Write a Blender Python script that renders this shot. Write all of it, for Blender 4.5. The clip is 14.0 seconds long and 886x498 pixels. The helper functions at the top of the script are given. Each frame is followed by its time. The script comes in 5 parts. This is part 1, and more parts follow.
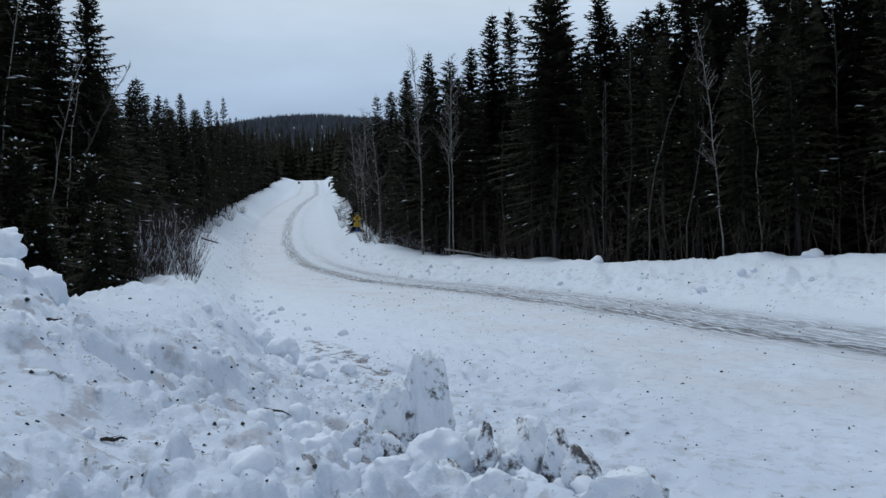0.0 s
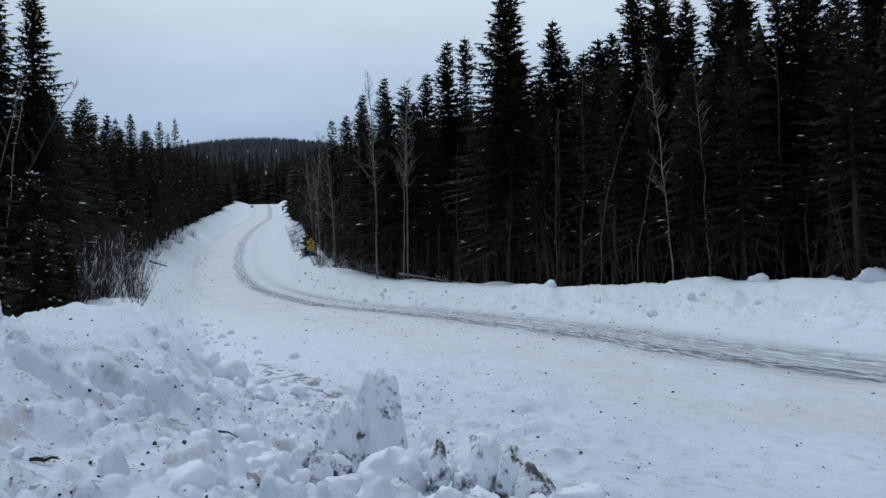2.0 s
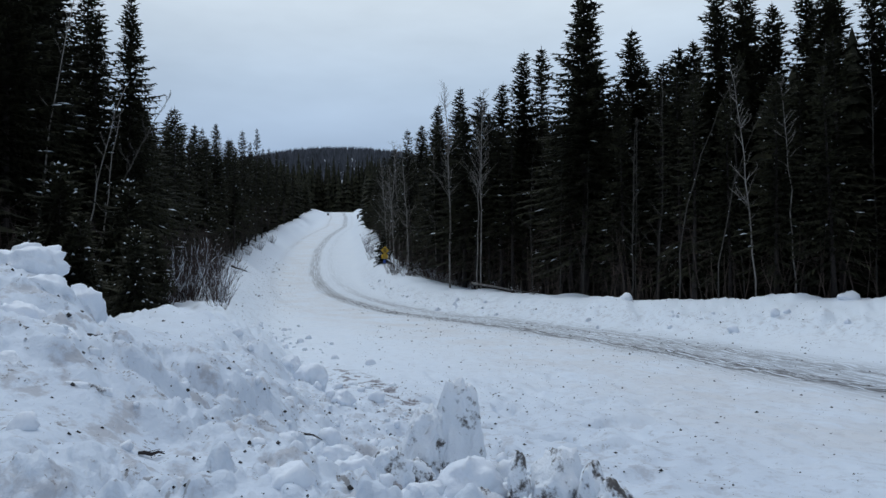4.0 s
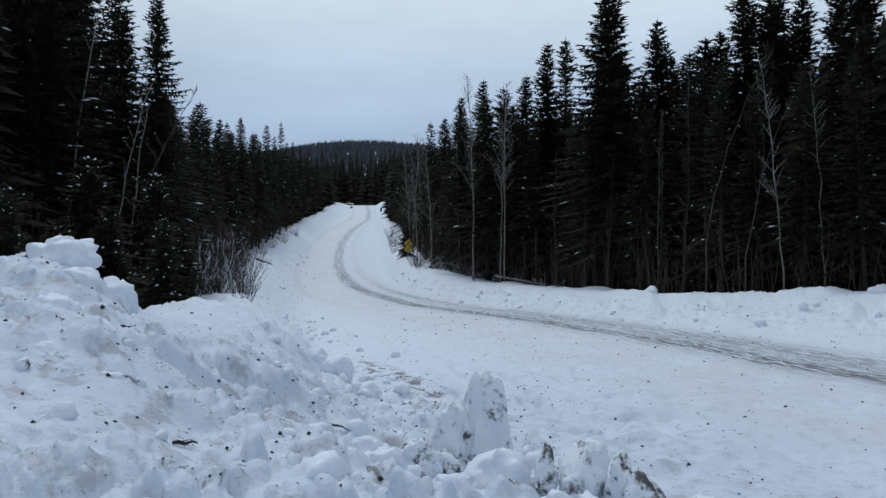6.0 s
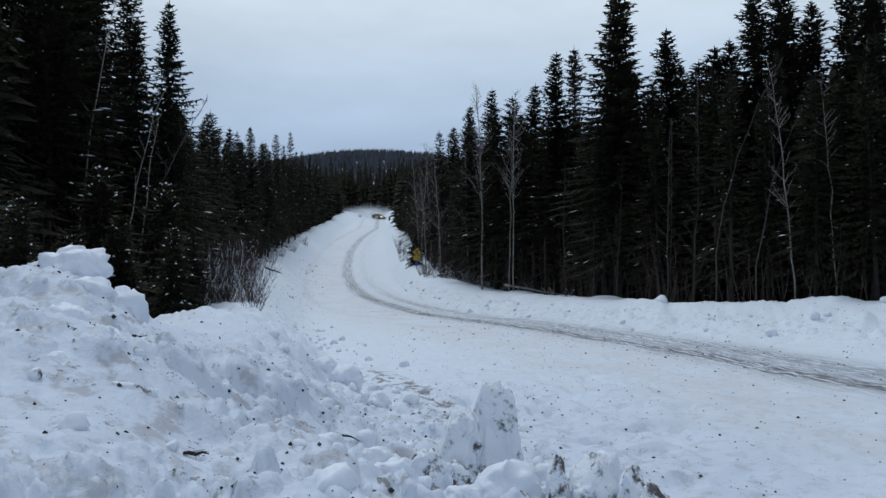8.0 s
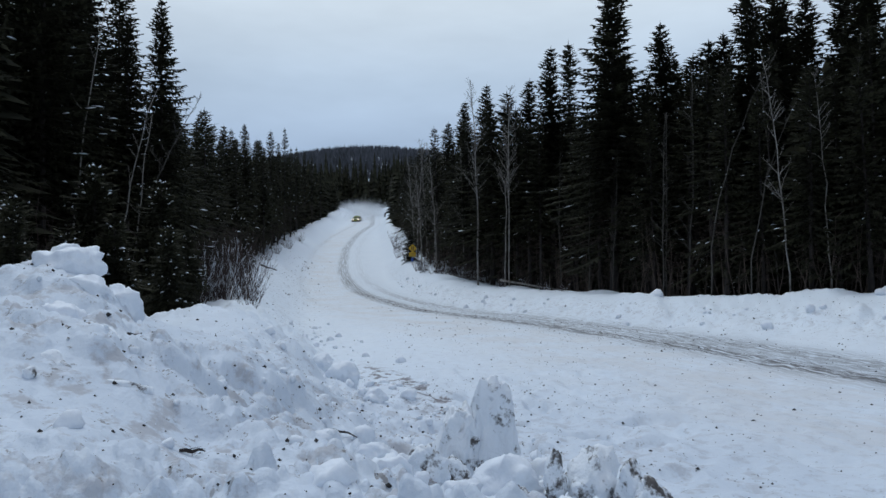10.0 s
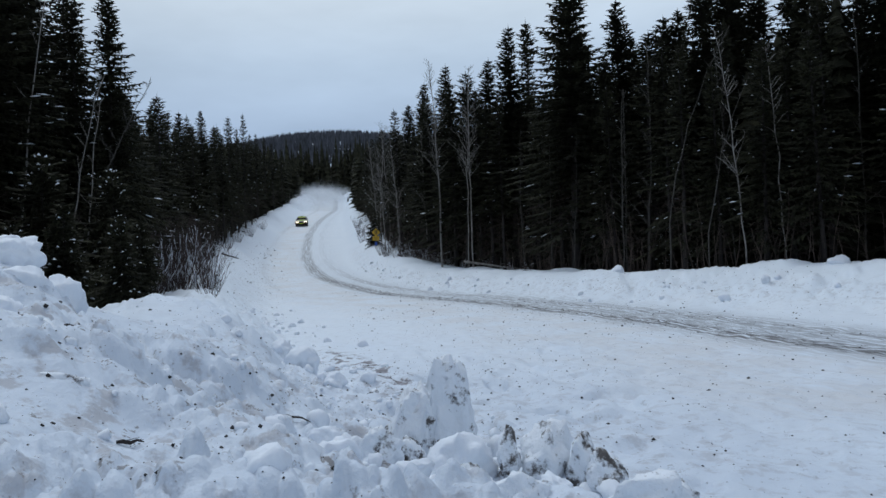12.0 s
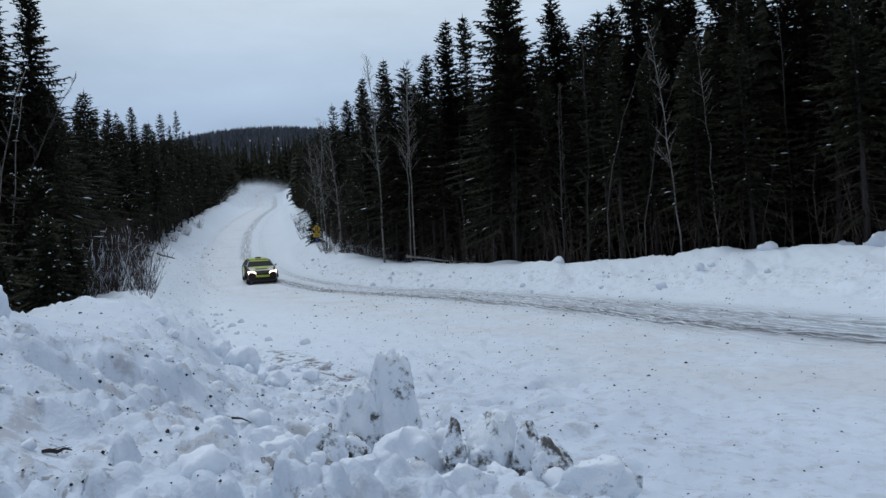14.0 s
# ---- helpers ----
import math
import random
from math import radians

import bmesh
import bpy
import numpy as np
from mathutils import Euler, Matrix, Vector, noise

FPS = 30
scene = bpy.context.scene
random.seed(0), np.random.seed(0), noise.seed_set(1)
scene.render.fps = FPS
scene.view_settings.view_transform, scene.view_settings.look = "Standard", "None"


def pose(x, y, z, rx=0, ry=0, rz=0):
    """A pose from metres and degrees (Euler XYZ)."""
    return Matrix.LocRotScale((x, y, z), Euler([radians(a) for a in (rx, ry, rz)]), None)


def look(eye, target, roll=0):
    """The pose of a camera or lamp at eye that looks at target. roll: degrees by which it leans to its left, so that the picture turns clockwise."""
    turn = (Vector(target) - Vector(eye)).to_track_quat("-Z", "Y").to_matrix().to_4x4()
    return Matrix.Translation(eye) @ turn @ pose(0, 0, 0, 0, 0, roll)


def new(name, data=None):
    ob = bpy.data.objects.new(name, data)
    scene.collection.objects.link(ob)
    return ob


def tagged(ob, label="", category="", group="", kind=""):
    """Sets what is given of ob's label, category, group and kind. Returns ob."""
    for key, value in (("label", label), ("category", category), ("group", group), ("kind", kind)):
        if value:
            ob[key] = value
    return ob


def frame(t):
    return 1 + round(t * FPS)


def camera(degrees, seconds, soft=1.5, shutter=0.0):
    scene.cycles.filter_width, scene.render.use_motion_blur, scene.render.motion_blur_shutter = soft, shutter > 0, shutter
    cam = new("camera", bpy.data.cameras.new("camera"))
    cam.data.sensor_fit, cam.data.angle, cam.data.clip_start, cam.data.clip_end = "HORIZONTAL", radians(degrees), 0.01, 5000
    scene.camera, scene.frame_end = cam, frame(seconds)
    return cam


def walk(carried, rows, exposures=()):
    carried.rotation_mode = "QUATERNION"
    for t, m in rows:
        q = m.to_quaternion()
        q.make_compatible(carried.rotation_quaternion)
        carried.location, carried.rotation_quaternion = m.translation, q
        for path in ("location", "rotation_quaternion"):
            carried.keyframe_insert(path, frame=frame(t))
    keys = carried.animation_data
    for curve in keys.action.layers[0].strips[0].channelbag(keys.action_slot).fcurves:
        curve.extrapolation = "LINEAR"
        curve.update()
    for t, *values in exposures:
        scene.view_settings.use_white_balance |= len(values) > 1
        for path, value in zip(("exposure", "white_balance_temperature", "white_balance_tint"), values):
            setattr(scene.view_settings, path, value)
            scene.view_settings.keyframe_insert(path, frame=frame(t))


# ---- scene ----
cam = camera(62.2, 14.0)


def eye(x, y, z, yaw, pitch, roll):
    """A hand-held pose: yaw to the left, pitch up, lean to the left."""
    return pose(x, y, z, 0, 0, yaw) @ pose(0, 0, 0, 90 + pitch) @ pose(0, 0, 0, 0, 0, roll)


walk(cam, [
    (0, eye(0.114, 0.003, 1.798, -4.46, -0.64, -1.49)),
    (0.5, eye(0.159, 0.152, 1.732, -7.53, 0.82, -1.66)),
    (1, eye(0.162, 0.095, 1.711, -9.26, -0.14, -1.41)),
    (1.5, eye(0.150, 0.067, 1.723, -9.41, 0.62, -1.22)),
    (2, eye(0.127, 0.066, 1.727, -8.04, 1.27, -1.21)),
    (2.5, eye(0.087, 0.060, 1.733, -6.02, 1.57, -0.98)),
    (3, eye(0.067, 0.035, 1.746, -4.45, 2.05, -0.83)),
    (5.5, eye(0.017, -0.007, 1.736, -0.92, 1.92, 0.33)),
    (6, eye(0.013, -0.007, 1.741, -0.66, 1.52, -0.05)),
    (6.5, eye(0.021, -0.013, 1.743, -0.86, 1.91, 0.14)),
    (7, eye(0.014, -0.006, 1.746, -0.80, 2.06, 0.02)),
    (7.5, eye(0.004, -0.003, 1.752, -0.03, 2.36, 0.07)),
    (8, eye(0.000, -0.000, 1.750, -0.00, 2.20, 0.00)),
    (10.5, eye(0.001, 0.023, 1.738, -0.58, 1.65, -0.74)),
    (11, eye(0.033, 0.059, 1.726, -1.09, 1.06, -1.04)),
    (11.5, eye(0.075, 0.063, 1.716, -1.44, 0.87, -2.07)),
    (12, eye(0.116, 0.081, 1.711, -3.01, 0.50, -2.21)),
    (12.5, eye(0.121, 0.128, 1.695, -5.16, -0.29, -2.82)),
    (13, eye(0.130, 0.138, 1.688, -6.49, -0.43, -3.33)),
    (13.5, eye(0.100, 0.127, 1.692, -5.91, -0.02, -3.12)),
    (14, eye(0.128, 0.133, 1.694, -7.49, -0.12, -3.45)),
])

# ---- world and light: an overcast winter afternoon ----
world = bpy.data.worlds.new("overcast_sky")
scene.world = world
world.use_nodes = True
wn, wl = world.node_tree.nodes, world.node_tree.links
wn.clear()
sky = wn.new("ShaderNodeTexSky")
sky.sky_type, sky.sun_disc = "NISHITA", False
sky.sun_elevation, sky.sun_rotation = radians(54), radians(-31)
coord = wn.new("ShaderNodeTexCoord")
cloud_map = wn.new("ShaderNodeMapping")
cloud_map.inputs["Scale"].default_value = (1.0, 1.0, 3.2)
cloud = wn.new("ShaderNodeTexNoise")
cloud.inputs["Scale"].default_value, cloud.inputs["Detail"].default_value, cloud.inputs["Roughness"].default_value = 2.1, 5, 0.55
split = wn.new("ShaderNodeSeparateXYZ")
height = wn.new("ShaderNodeValToRGB")
for position, colour in ((0.0, (0.27, 0.37, 0.53, 1)), (0.14, (0.31, 0.42, 0.60, 1)), (0.25, (0.47, 0.59, 0.74, 1)), (0.38, (0.71, 0.81, 0.89, 1)), (0.46, (0.58, 0.71, 0.86, 1)), (0.60, (0.28, 0.44, 0.72, 1)), (1.0, (0.17, 0.32, 0.62, 1))):
    e = height.color_ramp.elements.new(position)
    e.color = colour
height.color_ramp.elements.remove(height.color_ramp.elements[0])
height.color_ramp.elements.remove(height.color_ramp.elements[-1])
tone = wn.new("ShaderNodeMapRange")
tone.inputs["From Min"].default_value, tone.inputs["From Max"].default_value = 0.3, 0.7
tone.inputs["To Min"].default_value, tone.inputs["To Max"].default_value = 0.86, 1.14
grey = wn.new("ShaderNodeVectorMath")
grey.operation = "SCALE"
veil = wn.new("ShaderNodeBackground")
veil.inputs["Strength"].default_value = 1.0
clear = wn.new("ShaderNodeBackground")
clear.inputs["Strength"].default_value = 0.10
both = wn.new("ShaderNodeMixShader")
both.inputs[0].default_value = 0.9
out = wn.new("ShaderNodeOutputWorld")
wl.new(coord.outputs["Generated"], cloud_map.inputs[0])
wl.new(cloud_map.outputs[0], cloud.inputs["Vector"])
wl.new(coord.outputs["Generated"], split.inputs[0])
wl.new(split.outputs["Z"], height.inputs[0])
wl.new(cloud.outputs[0], tone.inputs["Value"])
wl.new(height.outputs[0], grey.inputs[0])
bright = wn.new("ShaderNodeMapRange")
for key, value in zip(("From Min", "From Max", "To Min", "To Max"), (-1.0, 0.75, 0.66, 1.0)):
    bright.inputs[key].default_value = value
shade = wn.new("ShaderNodeMath")
shade.operation = "MULTIPLY"
wl.new(split.outputs["Y"], bright.inputs["Value"])
wl.new(bright.outputs[0], shade.inputs[0])
wl.new(tone.outputs[0], shade.inputs[1])
wl.new(shade.outputs[0], grey.inputs["Scale"])
wl.new(grey.outputs[0], veil.inputs[0])
wl.new(sky.outputs[0], clear.inputs[0])
wl.new(clear.outputs[0], both.inputs[1])
wl.new(veil.outputs[0], both.inputs[2])
wl.new(both.outputs[0], out.inputs[0])

sun = new("sun", bpy.data.lights.new("sun", "SUN"))
sun.data.energy, sun.data.angle, sun.data.color = 0.87, radians(10), (0.84, 0.94, 1.0)
sun.matrix_world = look((-26, 43, 70), (0, 0, 0))
scene.view_settings.exposure = 0.0

# ---- materials ----


def material(name, colour, rough=0.7, second=None, scale=6.0, fine=60.0, bump=0.15, metal=0.0, distance=0.02, island=0.0):
    """A surface whose colour wanders between two tones at two scales, with a fine relief."""
    m = bpy.data.materials.new(name)
    m.use_nodes = True
    n, l = m.node_tree.nodes, m.node_tree.links
    b = n["Principled BSDF"]
    second = second or tuple(c * 0.6 for c in colour)
    where = n.new("ShaderNodeTexCoord")
    wide, small = n.new("ShaderNodeTexNoise"), n.new("ShaderNodeTexNoise")
    wide.inputs["Scale"].default_value, small.inputs["Scale"].default_value = scale, fine
    wide.inputs["Detail"].default_value = small.inputs["Detail"].default_value = 4
    blend = n.new("ShaderNodeMath")
    blend.operation = "MULTIPLY_ADD"
    blend.inputs[1].default_value = 0.45
    total = n.new("ShaderNodeMapRange")
    total.inputs["From Min"].default_value, total.inputs["From Max"].default_value = 0.5, 0.95
    mix = n.new("ShaderNodeMix")
    mix.data_type = "RGBA"
    mix.inputs["A"].default_value, mix.inputs["B"].default_value = (*second, 1), (*colour, 1)
    for tex in (wide, small):
        l.new(where.outputs["Object"], tex.inputs["Vector"])
    l.new(small.outputs[0], blend.inputs[0])
    l.new(wide.outputs[0], blend.inputs[2])
    l.new(blend.outputs[0], total.inputs["Value"])
    l.new(total.outputs[0], mix.inputs["Factor"])
    last = mix.outputs["Result"]
    if island:
        geo, hue = n.new("ShaderNodeNewGeometry"), n.new("ShaderNodeHueSaturation")
        span = n.new("ShaderNodeMapRange")
        span.inputs["To Min"].default_value, span.inputs["To Max"].default_value = 1 - island, 1 + island
        l.new(geo.outputs["Random Per Island"], span.inputs["Value"])
        l.new(span.outputs[0], hue.inputs["Value"])
        l.new(last, hue.inputs["Color"])
        last = hue.outputs[0]
    l.new(last, b.inputs["Base Color"])
    b.inputs["Roughness"].default_value, b.inputs["Metallic"].default_value = rough, metal
    if bump:
        relief = n.new("ShaderNodeBump")
        relief.inputs["Strength"].default_value, relief.inputs["Distance"].default_value = bump, distance
        l.new(small.outputs[0], relief.inputs["Height"])
        l.new(relief.outputs[0], b.inputs["Normal"])
    return m


def glow(name, colour, strength):
    m = bpy.data.materials.new(name)
    m.use_nodes = True
    b = m.node_tree.nodes["Principled BSDF"]
    b.inputs["Base Color"].default_value = b.inputs["Emission Color"].default_value = (*colour, 1)
    b.inputs["Emission Strength"].default_value = strength
    return m


def snow_ground():
    """Ploughed snow: white with grit, and on the road dirty wheel streaks that follow its line."""
    m = bpy.data.materials.new("road_snow")
    m.use_nodes = True
    n, l = m.node_tree.nodes, m.node_tree.links
    b = n["Principled BSDF"]

    def maths(op, a, c=None):
        node = n.new("ShaderNodeMath")
        node.operation = op
        for k, v in enumerate((a, c)):
            if v is None:
                continue
            if isinstance(v, (int, float)):
                node.inputs[k].default_value = v
            else:
                l.new(v, node.inputs[k])
        return node.outputs[0]

    def spread(v, a, c, lo=0.0, hi=1.0):
        node = n.new("ShaderNodeMapRange")
        node.interpolation_type = "SMOOTHSTEP"
        for k, w in zip(("From Min", "From Max", "To Min", "To Max"), (a, c, lo, hi)):
            node.inputs[k].default_value = w
        l.new(v, node.inputs["Value"])
        return node.outputs[0]

    def texture(vector, scale, detail=4, rough=0.55):
        node = n.new("ShaderNodeTexNoise")
        node.inputs["Scale"].default_value, node.inputs["Detail"].default_value, node.inputs["Roughness"].default_value = scale, detail, rough
        l.new(vector, node.inputs["Vector"])
        return node.outputs[0]

    def blend(f, a, c):
        node = n.new("ShaderNodeMix")
        node.data_type = "RGBA"
        l.new(f, node.inputs["Factor"])
        for key, v in (("A", a), ("B", c)):
            if isinstance(v, tuple):
                node.inputs[key].default_value = (*v, 1)
            else:
                l.new(v, node.inputs[key])
        return node.outputs["Result"]

    def attribute(name):
        node = n.new("ShaderNodeAttribute")
        node.attribute_name = name
        return node.outputs["Fac"]

    place = n.new("ShaderNodeTexCoord").outputs["Object"]
    lane, along, grit, road, scuff = (attribute(k) for k in ("lane", "along", "grit", "road", "scuff"))
    line = n.new("ShaderNodeCombineXYZ")
    l.new(maths("MULTIPLY", lane, 7.0), line.inputs[0])
    l.new(maths("MULTIPLY", along, 0.12), line.inputs[1])
    streak = texture(line.outputs[0], 1.6, 6, 0.62)
    broken = n.new("ShaderNodeCombineXYZ")
    l.new(maths("MULTIPLY", lane, 6.0), broken.inputs[0])
    l.new(maths("MULTIPLY", along, 0.9), broken.inputs[1])
    fleck = texture(broken.outputs[0], 2.0, 5, 0.65)

    def band(centre, half):
        off = maths("ABSOLUTE", maths("SUBTRACT", lane, centre))
        return spread(off, half, half * 0.25)

    wide = texture(place, 0.6, 4)
    fine = texture(place, 9.0, 6, 0.62)
    tiny = texture(place, 46.0, 4, 0.6)
    ruts = maths("MAXIMUM", band(0.0, 0.75), maths("MULTIPLY", maths("MULTIPLY", band(1.5, 0.6), 0.75), spread(along, 55.0, 85.0, 1.0, 0.35)))
    ruts = maths("MAXIMUM", ruts, maths("MULTIPLY", maths("MULTIPLY", band(0.9, 2.4), 0.62), spread(along, 40.0, 75.0, 1.0, 0.25)))
    ruts = maths("MAXIMUM", ruts, maths("MULTIPLY", maths("MULTIPLY", band(-3.6, 0.4), 0.4), spread(along, 60.0, 80.0)))
    ruts = maths("MULTIPLY", ruts, spread(maths("ADD", streak, maths("MULTIPLY", fleck, 0.9)), 0.80, 1.03))
    ruts = maths("MULTIPLY", maths("MULTIPLY", ruts, road), spread(along, 62.0, 105.0, 1.0, 0.6))
    tan = maths("MULTIPLY", maths("MULTIPLY", band(-2.4, 3.6), road), spread(maths("ADD", wide, maths("MULTIPLY", streak, 0.6)), 0.55, 1.05))
    specks = spread(maths("ADD", fine, maths("MULTIPLY", tiny, 0.45)), 0.85, 0.91)
    dirt = maths("MULTIPLY", grit, specks)
    scrape = maths("MULTIPLY", spread(scuff, 0.1, 0.5), spread(texture(place, 4.2, 5, 0.6), 0.52, 0.60))
    white = blend(wide, (0.755, 0.83, 0.91), (0.845, 0.90, 0.955))
    # snow is mixed towards a darker grey close to the viewpoint
    near_grey = attribute("near_grey")
    white = blend(maths("MULTIPLY", near_grey, spread(maths("ADD", wide, maths("MULTIPLY", fine, 0.6)), 0.45, 0.95, 0.55, 1.0)), white, (0.625, 0.69, 0.775))
    c = blend(maths("MULTIPLY", tan, 0.5), white, (0.66, 0.63, 0.60))
    c = blend(maths("MULTIPLY", ruts, 0.9), c, (0.085, 0.078, 0.075))
    c = blend(maths("MULTIPLY", scrape, 0.85), c, (0.14, 0.115, 0.12))
    blotch = texture(place, 4.6, 6, 0.66)
    c = blend(maths("MULTIPLY", maths("MULTIPLY", grit, spread(blotch, 0.50, 0.63)), 0.58), c, (0.34, 0.32, 0.325))
    c = blend(maths("MULTIPLY", dirt, 0.75), c, (0.17, 0.15, 0.135))
    l.new(c, b.inputs["Base Color"])
    b.inputs["Roughness"].default_value = 0.62
    b.inputs["Specular IOR Level"].default_value = 0.25
    relief, finer = n.new("ShaderNodeBump"), n.new("ShaderNodeBump")
    relief.inputs["Strength"].default_value, relief.inputs["Distance"].default_value = 0.4, 0.045
    finer.inputs["Strength"].default_value, finer.inputs["Distance"].default_value = 0.6, 0.012
    l.new(fine, relief.inputs["Height"])
    l.new(tiny, finer.inputs["Height"])
    l.new(relief.outputs[0], finer.inputs["Normal"])
    l.new(finer.outputs[0], b.inputs["Normal"])
    return m


SNOW_GROUND = snow_ground()
SNOW = material("fresh_snow", (0.84, 0.885, 0.94), 0.6, (0.75, 0.80, 0.875), 3, 40, 0.3)


def gritty_snow(lo=0.50, hi=0.63):
    """White lumps with shapes of dark grit frozen in."""
    m = bpy.data.materials.new("gritty_snow")
    m.use_nodes = True
    n, l = m.node_tree.nodes, m.node_tree.links
    b = n["Principled BSDF"]
    where = n.new("ShaderNodeNewGeometry").outputs["Position"]
    patch, fine = n.new("ShaderNodeTexNoise"), n.new("ShaderNodeTexNoise")
    patch.inputs["Scale"].default_value, fine.inputs["Scale"].default_value = 7.5, 55.0
    patch.inputs["Detail"].default_value, patch.inputs["Roughness"].default_value = 7, 0.68
    fine.inputs["Detail"].default_value = 5
    l.new(where, patch.inputs["Vector"])
    l.new(where, fine.inputs["Vector"])
    span = n.new("ShaderNodeMapRange")
    span.inputs["From Min"].default_value, span.inputs["From Max"].default_value = lo, hi
    l.new(patch.outputs[0], span.inputs["Value"])
    mix = n.new("ShaderNodeMix")
    mix.data_type = "RGBA"
    mix.inputs["A"].default_value, mix.inputs["B"].default_value = (0.82, 0.865, 0.92, 1), (0.085, 0.077, 0.074, 1)
    l.new(span.outputs[0], mix.inputs["Factor"])
    l.new(mix.outputs["Result"], b.inputs["Base Color"])
    b.inputs["Roughness"].default_value = 0.65
    relief = n.new("ShaderNodeBump")
    relief.inputs["Strength"].default_value, relief.inputs["Distance"].default_value = 0.5, 0.022
    l.new(fine.outputs[0], relief.inputs["Height"])
    l.new(relief.outputs[0], b.inputs["Normal"])
    return m


DIRTY_SNOW = gritty_snow(0.49, 0.58)
STREAKED_SNOW = gritty_snow(0.555, 0.65)
NEEDLES = material("spruce_needles", (0.036, 0.036, 0.018), 0.9, (0.016, 0.0155, 0.009), 1.2, 30, 0, island=0.45)
DEAD_WOOD = material("dead_twigs", (0.11, 0.078, 0.062), 0.9, (0.030, 0.022, 0.019), 2, 30, 0)
NEEDLES.node_tree.nodes["Principled BSDF"].inputs["Specular IOR Level"].default_value = 0.25
BARK = material("spruce_bark", (0.045, 0.036, 0.032), 0.95, (0.02, 0.016, 0.015), 5, 40, 0.6)
PALE_BARK = material("birch_bark", (0.30, 0.285, 0.26), 0.8, (0.09, 0.075, 0.066), 4, 22, 0.3)
GREY_BARK = material("aspen_bark", (0.10, 0.092, 0.08), 0.85, (0.035, 0.03, 0.027), 3, 25, 0.3)
TWIG_WOOD = material("alder_twigs", (0.085, 0.058, 0.052), 0.9, (0.04, 0.028, 0.026), 3, 30, 0)
GRAVEL = material("road_grit", (0.034, 0.031, 0.031), 0.9, (0.014, 0.013, 0.013), 8, 60, 0.3, island=0.5)
# leafless hill trees: the bluish haze of distance is painted into this colour
HAZED_HARDWOOD = material("hazed_hardwood", (0.085, 0.090, 0.105), 0.95, (0.050, 0.054, 0.064), 0.02, 0.3, 0, island=0.4)

# ---- the land: one sheet of snow with the road, its banks and the hill ----
# across the plan at each distance north: road level, toe and top of both banks, their heights
LEVEL = ((-200, 0), (34, 0), (41.5, .3), (48, .65), (56.4, 1.17), (74, 2.8), (91, 4.8), (105.5, 6.6), (121.5, 8.5), (132.5, 9.8), (153, 12), (185, 16.4), (195, 17.6), (205, 19.2), (215, 20.3), (225, 20.9), (240, 20.8), (260, 19), (330, 12), (420, 8))
TOE_EAST = ((-60, 92), (-20, 46), (-8, 32), (0, 23), (4, 18.5), (8, 14.4), (12, 11.3), (15.3, 9.2), (17.4, 8.2), (20.9, 7), (25.6, 4.25), (34, 0), (42, -2), (50, -3.3), (58, -4.6), (70, -5.8), (85, -7), (120, -10.5), (150, -12.2), (185, -13.5), (218, -17), (260, -25.5))
TOP_EAST = ((-60, 104), (-20, 58), (-8, 43), (0, 34), (8, 24.5), (12, 20), (15.5, 16.7), (20.5, 12.4), (23, 10.2), (26, 7.7), (31, 6.6), (37.6, 5.2), (42.7, 2.2), (46, .8), (50, -.5), (58, -1.8), (70, -2.8), (85, -4.2), (120, -8), (150, -10.2), (185, -11.5), (218, -14.5), (260, -23))
RISE_EAST = ((-60, 1.2), (20, 1.13), (26, 1.04), (37, .80), (43, .75), (50, 1.05), (58, 1.15), (85, 1.3), (120, 1.5), (260, 1.5))
TOE_WEST = ((-60, 70), (-20, 24), (-8, 10), (0, 3), (2, 2.1), (4, 1.4), (6, .7), (8, 0), (10, -.8), (12.9, -1.5), (20, -3.3), (27, -4.8), (35, -6.0), (45, -7.6), (60, -10.2), (74, -12.2), (91, -14.2), (105, -15.6), (121, -17), (153, -19.6), (185, -20.6), (205, -22.4), (218, -26.5), (260, -34.5))
TOP_WEST = ((-60, 50), (-20, 14), (-8, 3), (0, -1.2), (4, -1.9), (8, -2.3), (12, -3.3), (20, -5.5), (27, -7.2), (35, -9), (45, -11.6), (60, -14.4), (74, -16.3), (100, -19), (121, -20.8), (153, -23.6), (185, -25.4), (205, -27.2), (218, -30.5), (260, -39))
RISE_WEST = ((-60, .8), (0, .5), (4, .7), (8, 1.15), (12, 1.03), (20, .88), (27, .95), (35, 1.2), (45, 1.5), (60, 1.65), (100, 1.5), (185, 1.4), (215, .9), (260, .6))
# heaps the plough left beside the turning place: x, y, breadth, height
HEAPS = ((-2.95, 5.75, .42, .16), (-2.15, 4.4, .40, .12), (-3.3, 6.4, .95, .5), (-2.4, 4.7, .9, .31), (-1.2, 3.4, .9, -.13), (-.2, 2.7, .8, .36), (-5.2, 7.6, 1.5, .50), (-2.8, 8.4, 1.1, -.19), (.6, 4.6, .9, .22), (1.4, 2.4, 1.2, .26), (-3.6, 2.6, 1.5, .8), (-6.5, 5, 2.2, .9), (-1.9, 6.6, .8, -.23), (-1, 9.5, 1.5, .1), (-4.5, 11, 1.5, .14), (-10.4, 33, 2.6, .8))
# the line of the worn wheel tracks
TRACK = ((30, -14), (18, -4), (11.5, 3), (8.6, 7.4), (7.1, 10.6), (6.5, 13.1), (5.75, 17.0), (4.1, 22.3), (1.9, 28.2), (-1.7, 36.4), (-4.1, 43.4), (-5.6, 49), (-8.0, 62), (-9.3, 71), (-11.6, 92), (-12.9, 115), (-13.6, 150), (-16.5, 185), (-20, 215), (-30, 260))

GRID = np.arange(-64, 424, 1.0)


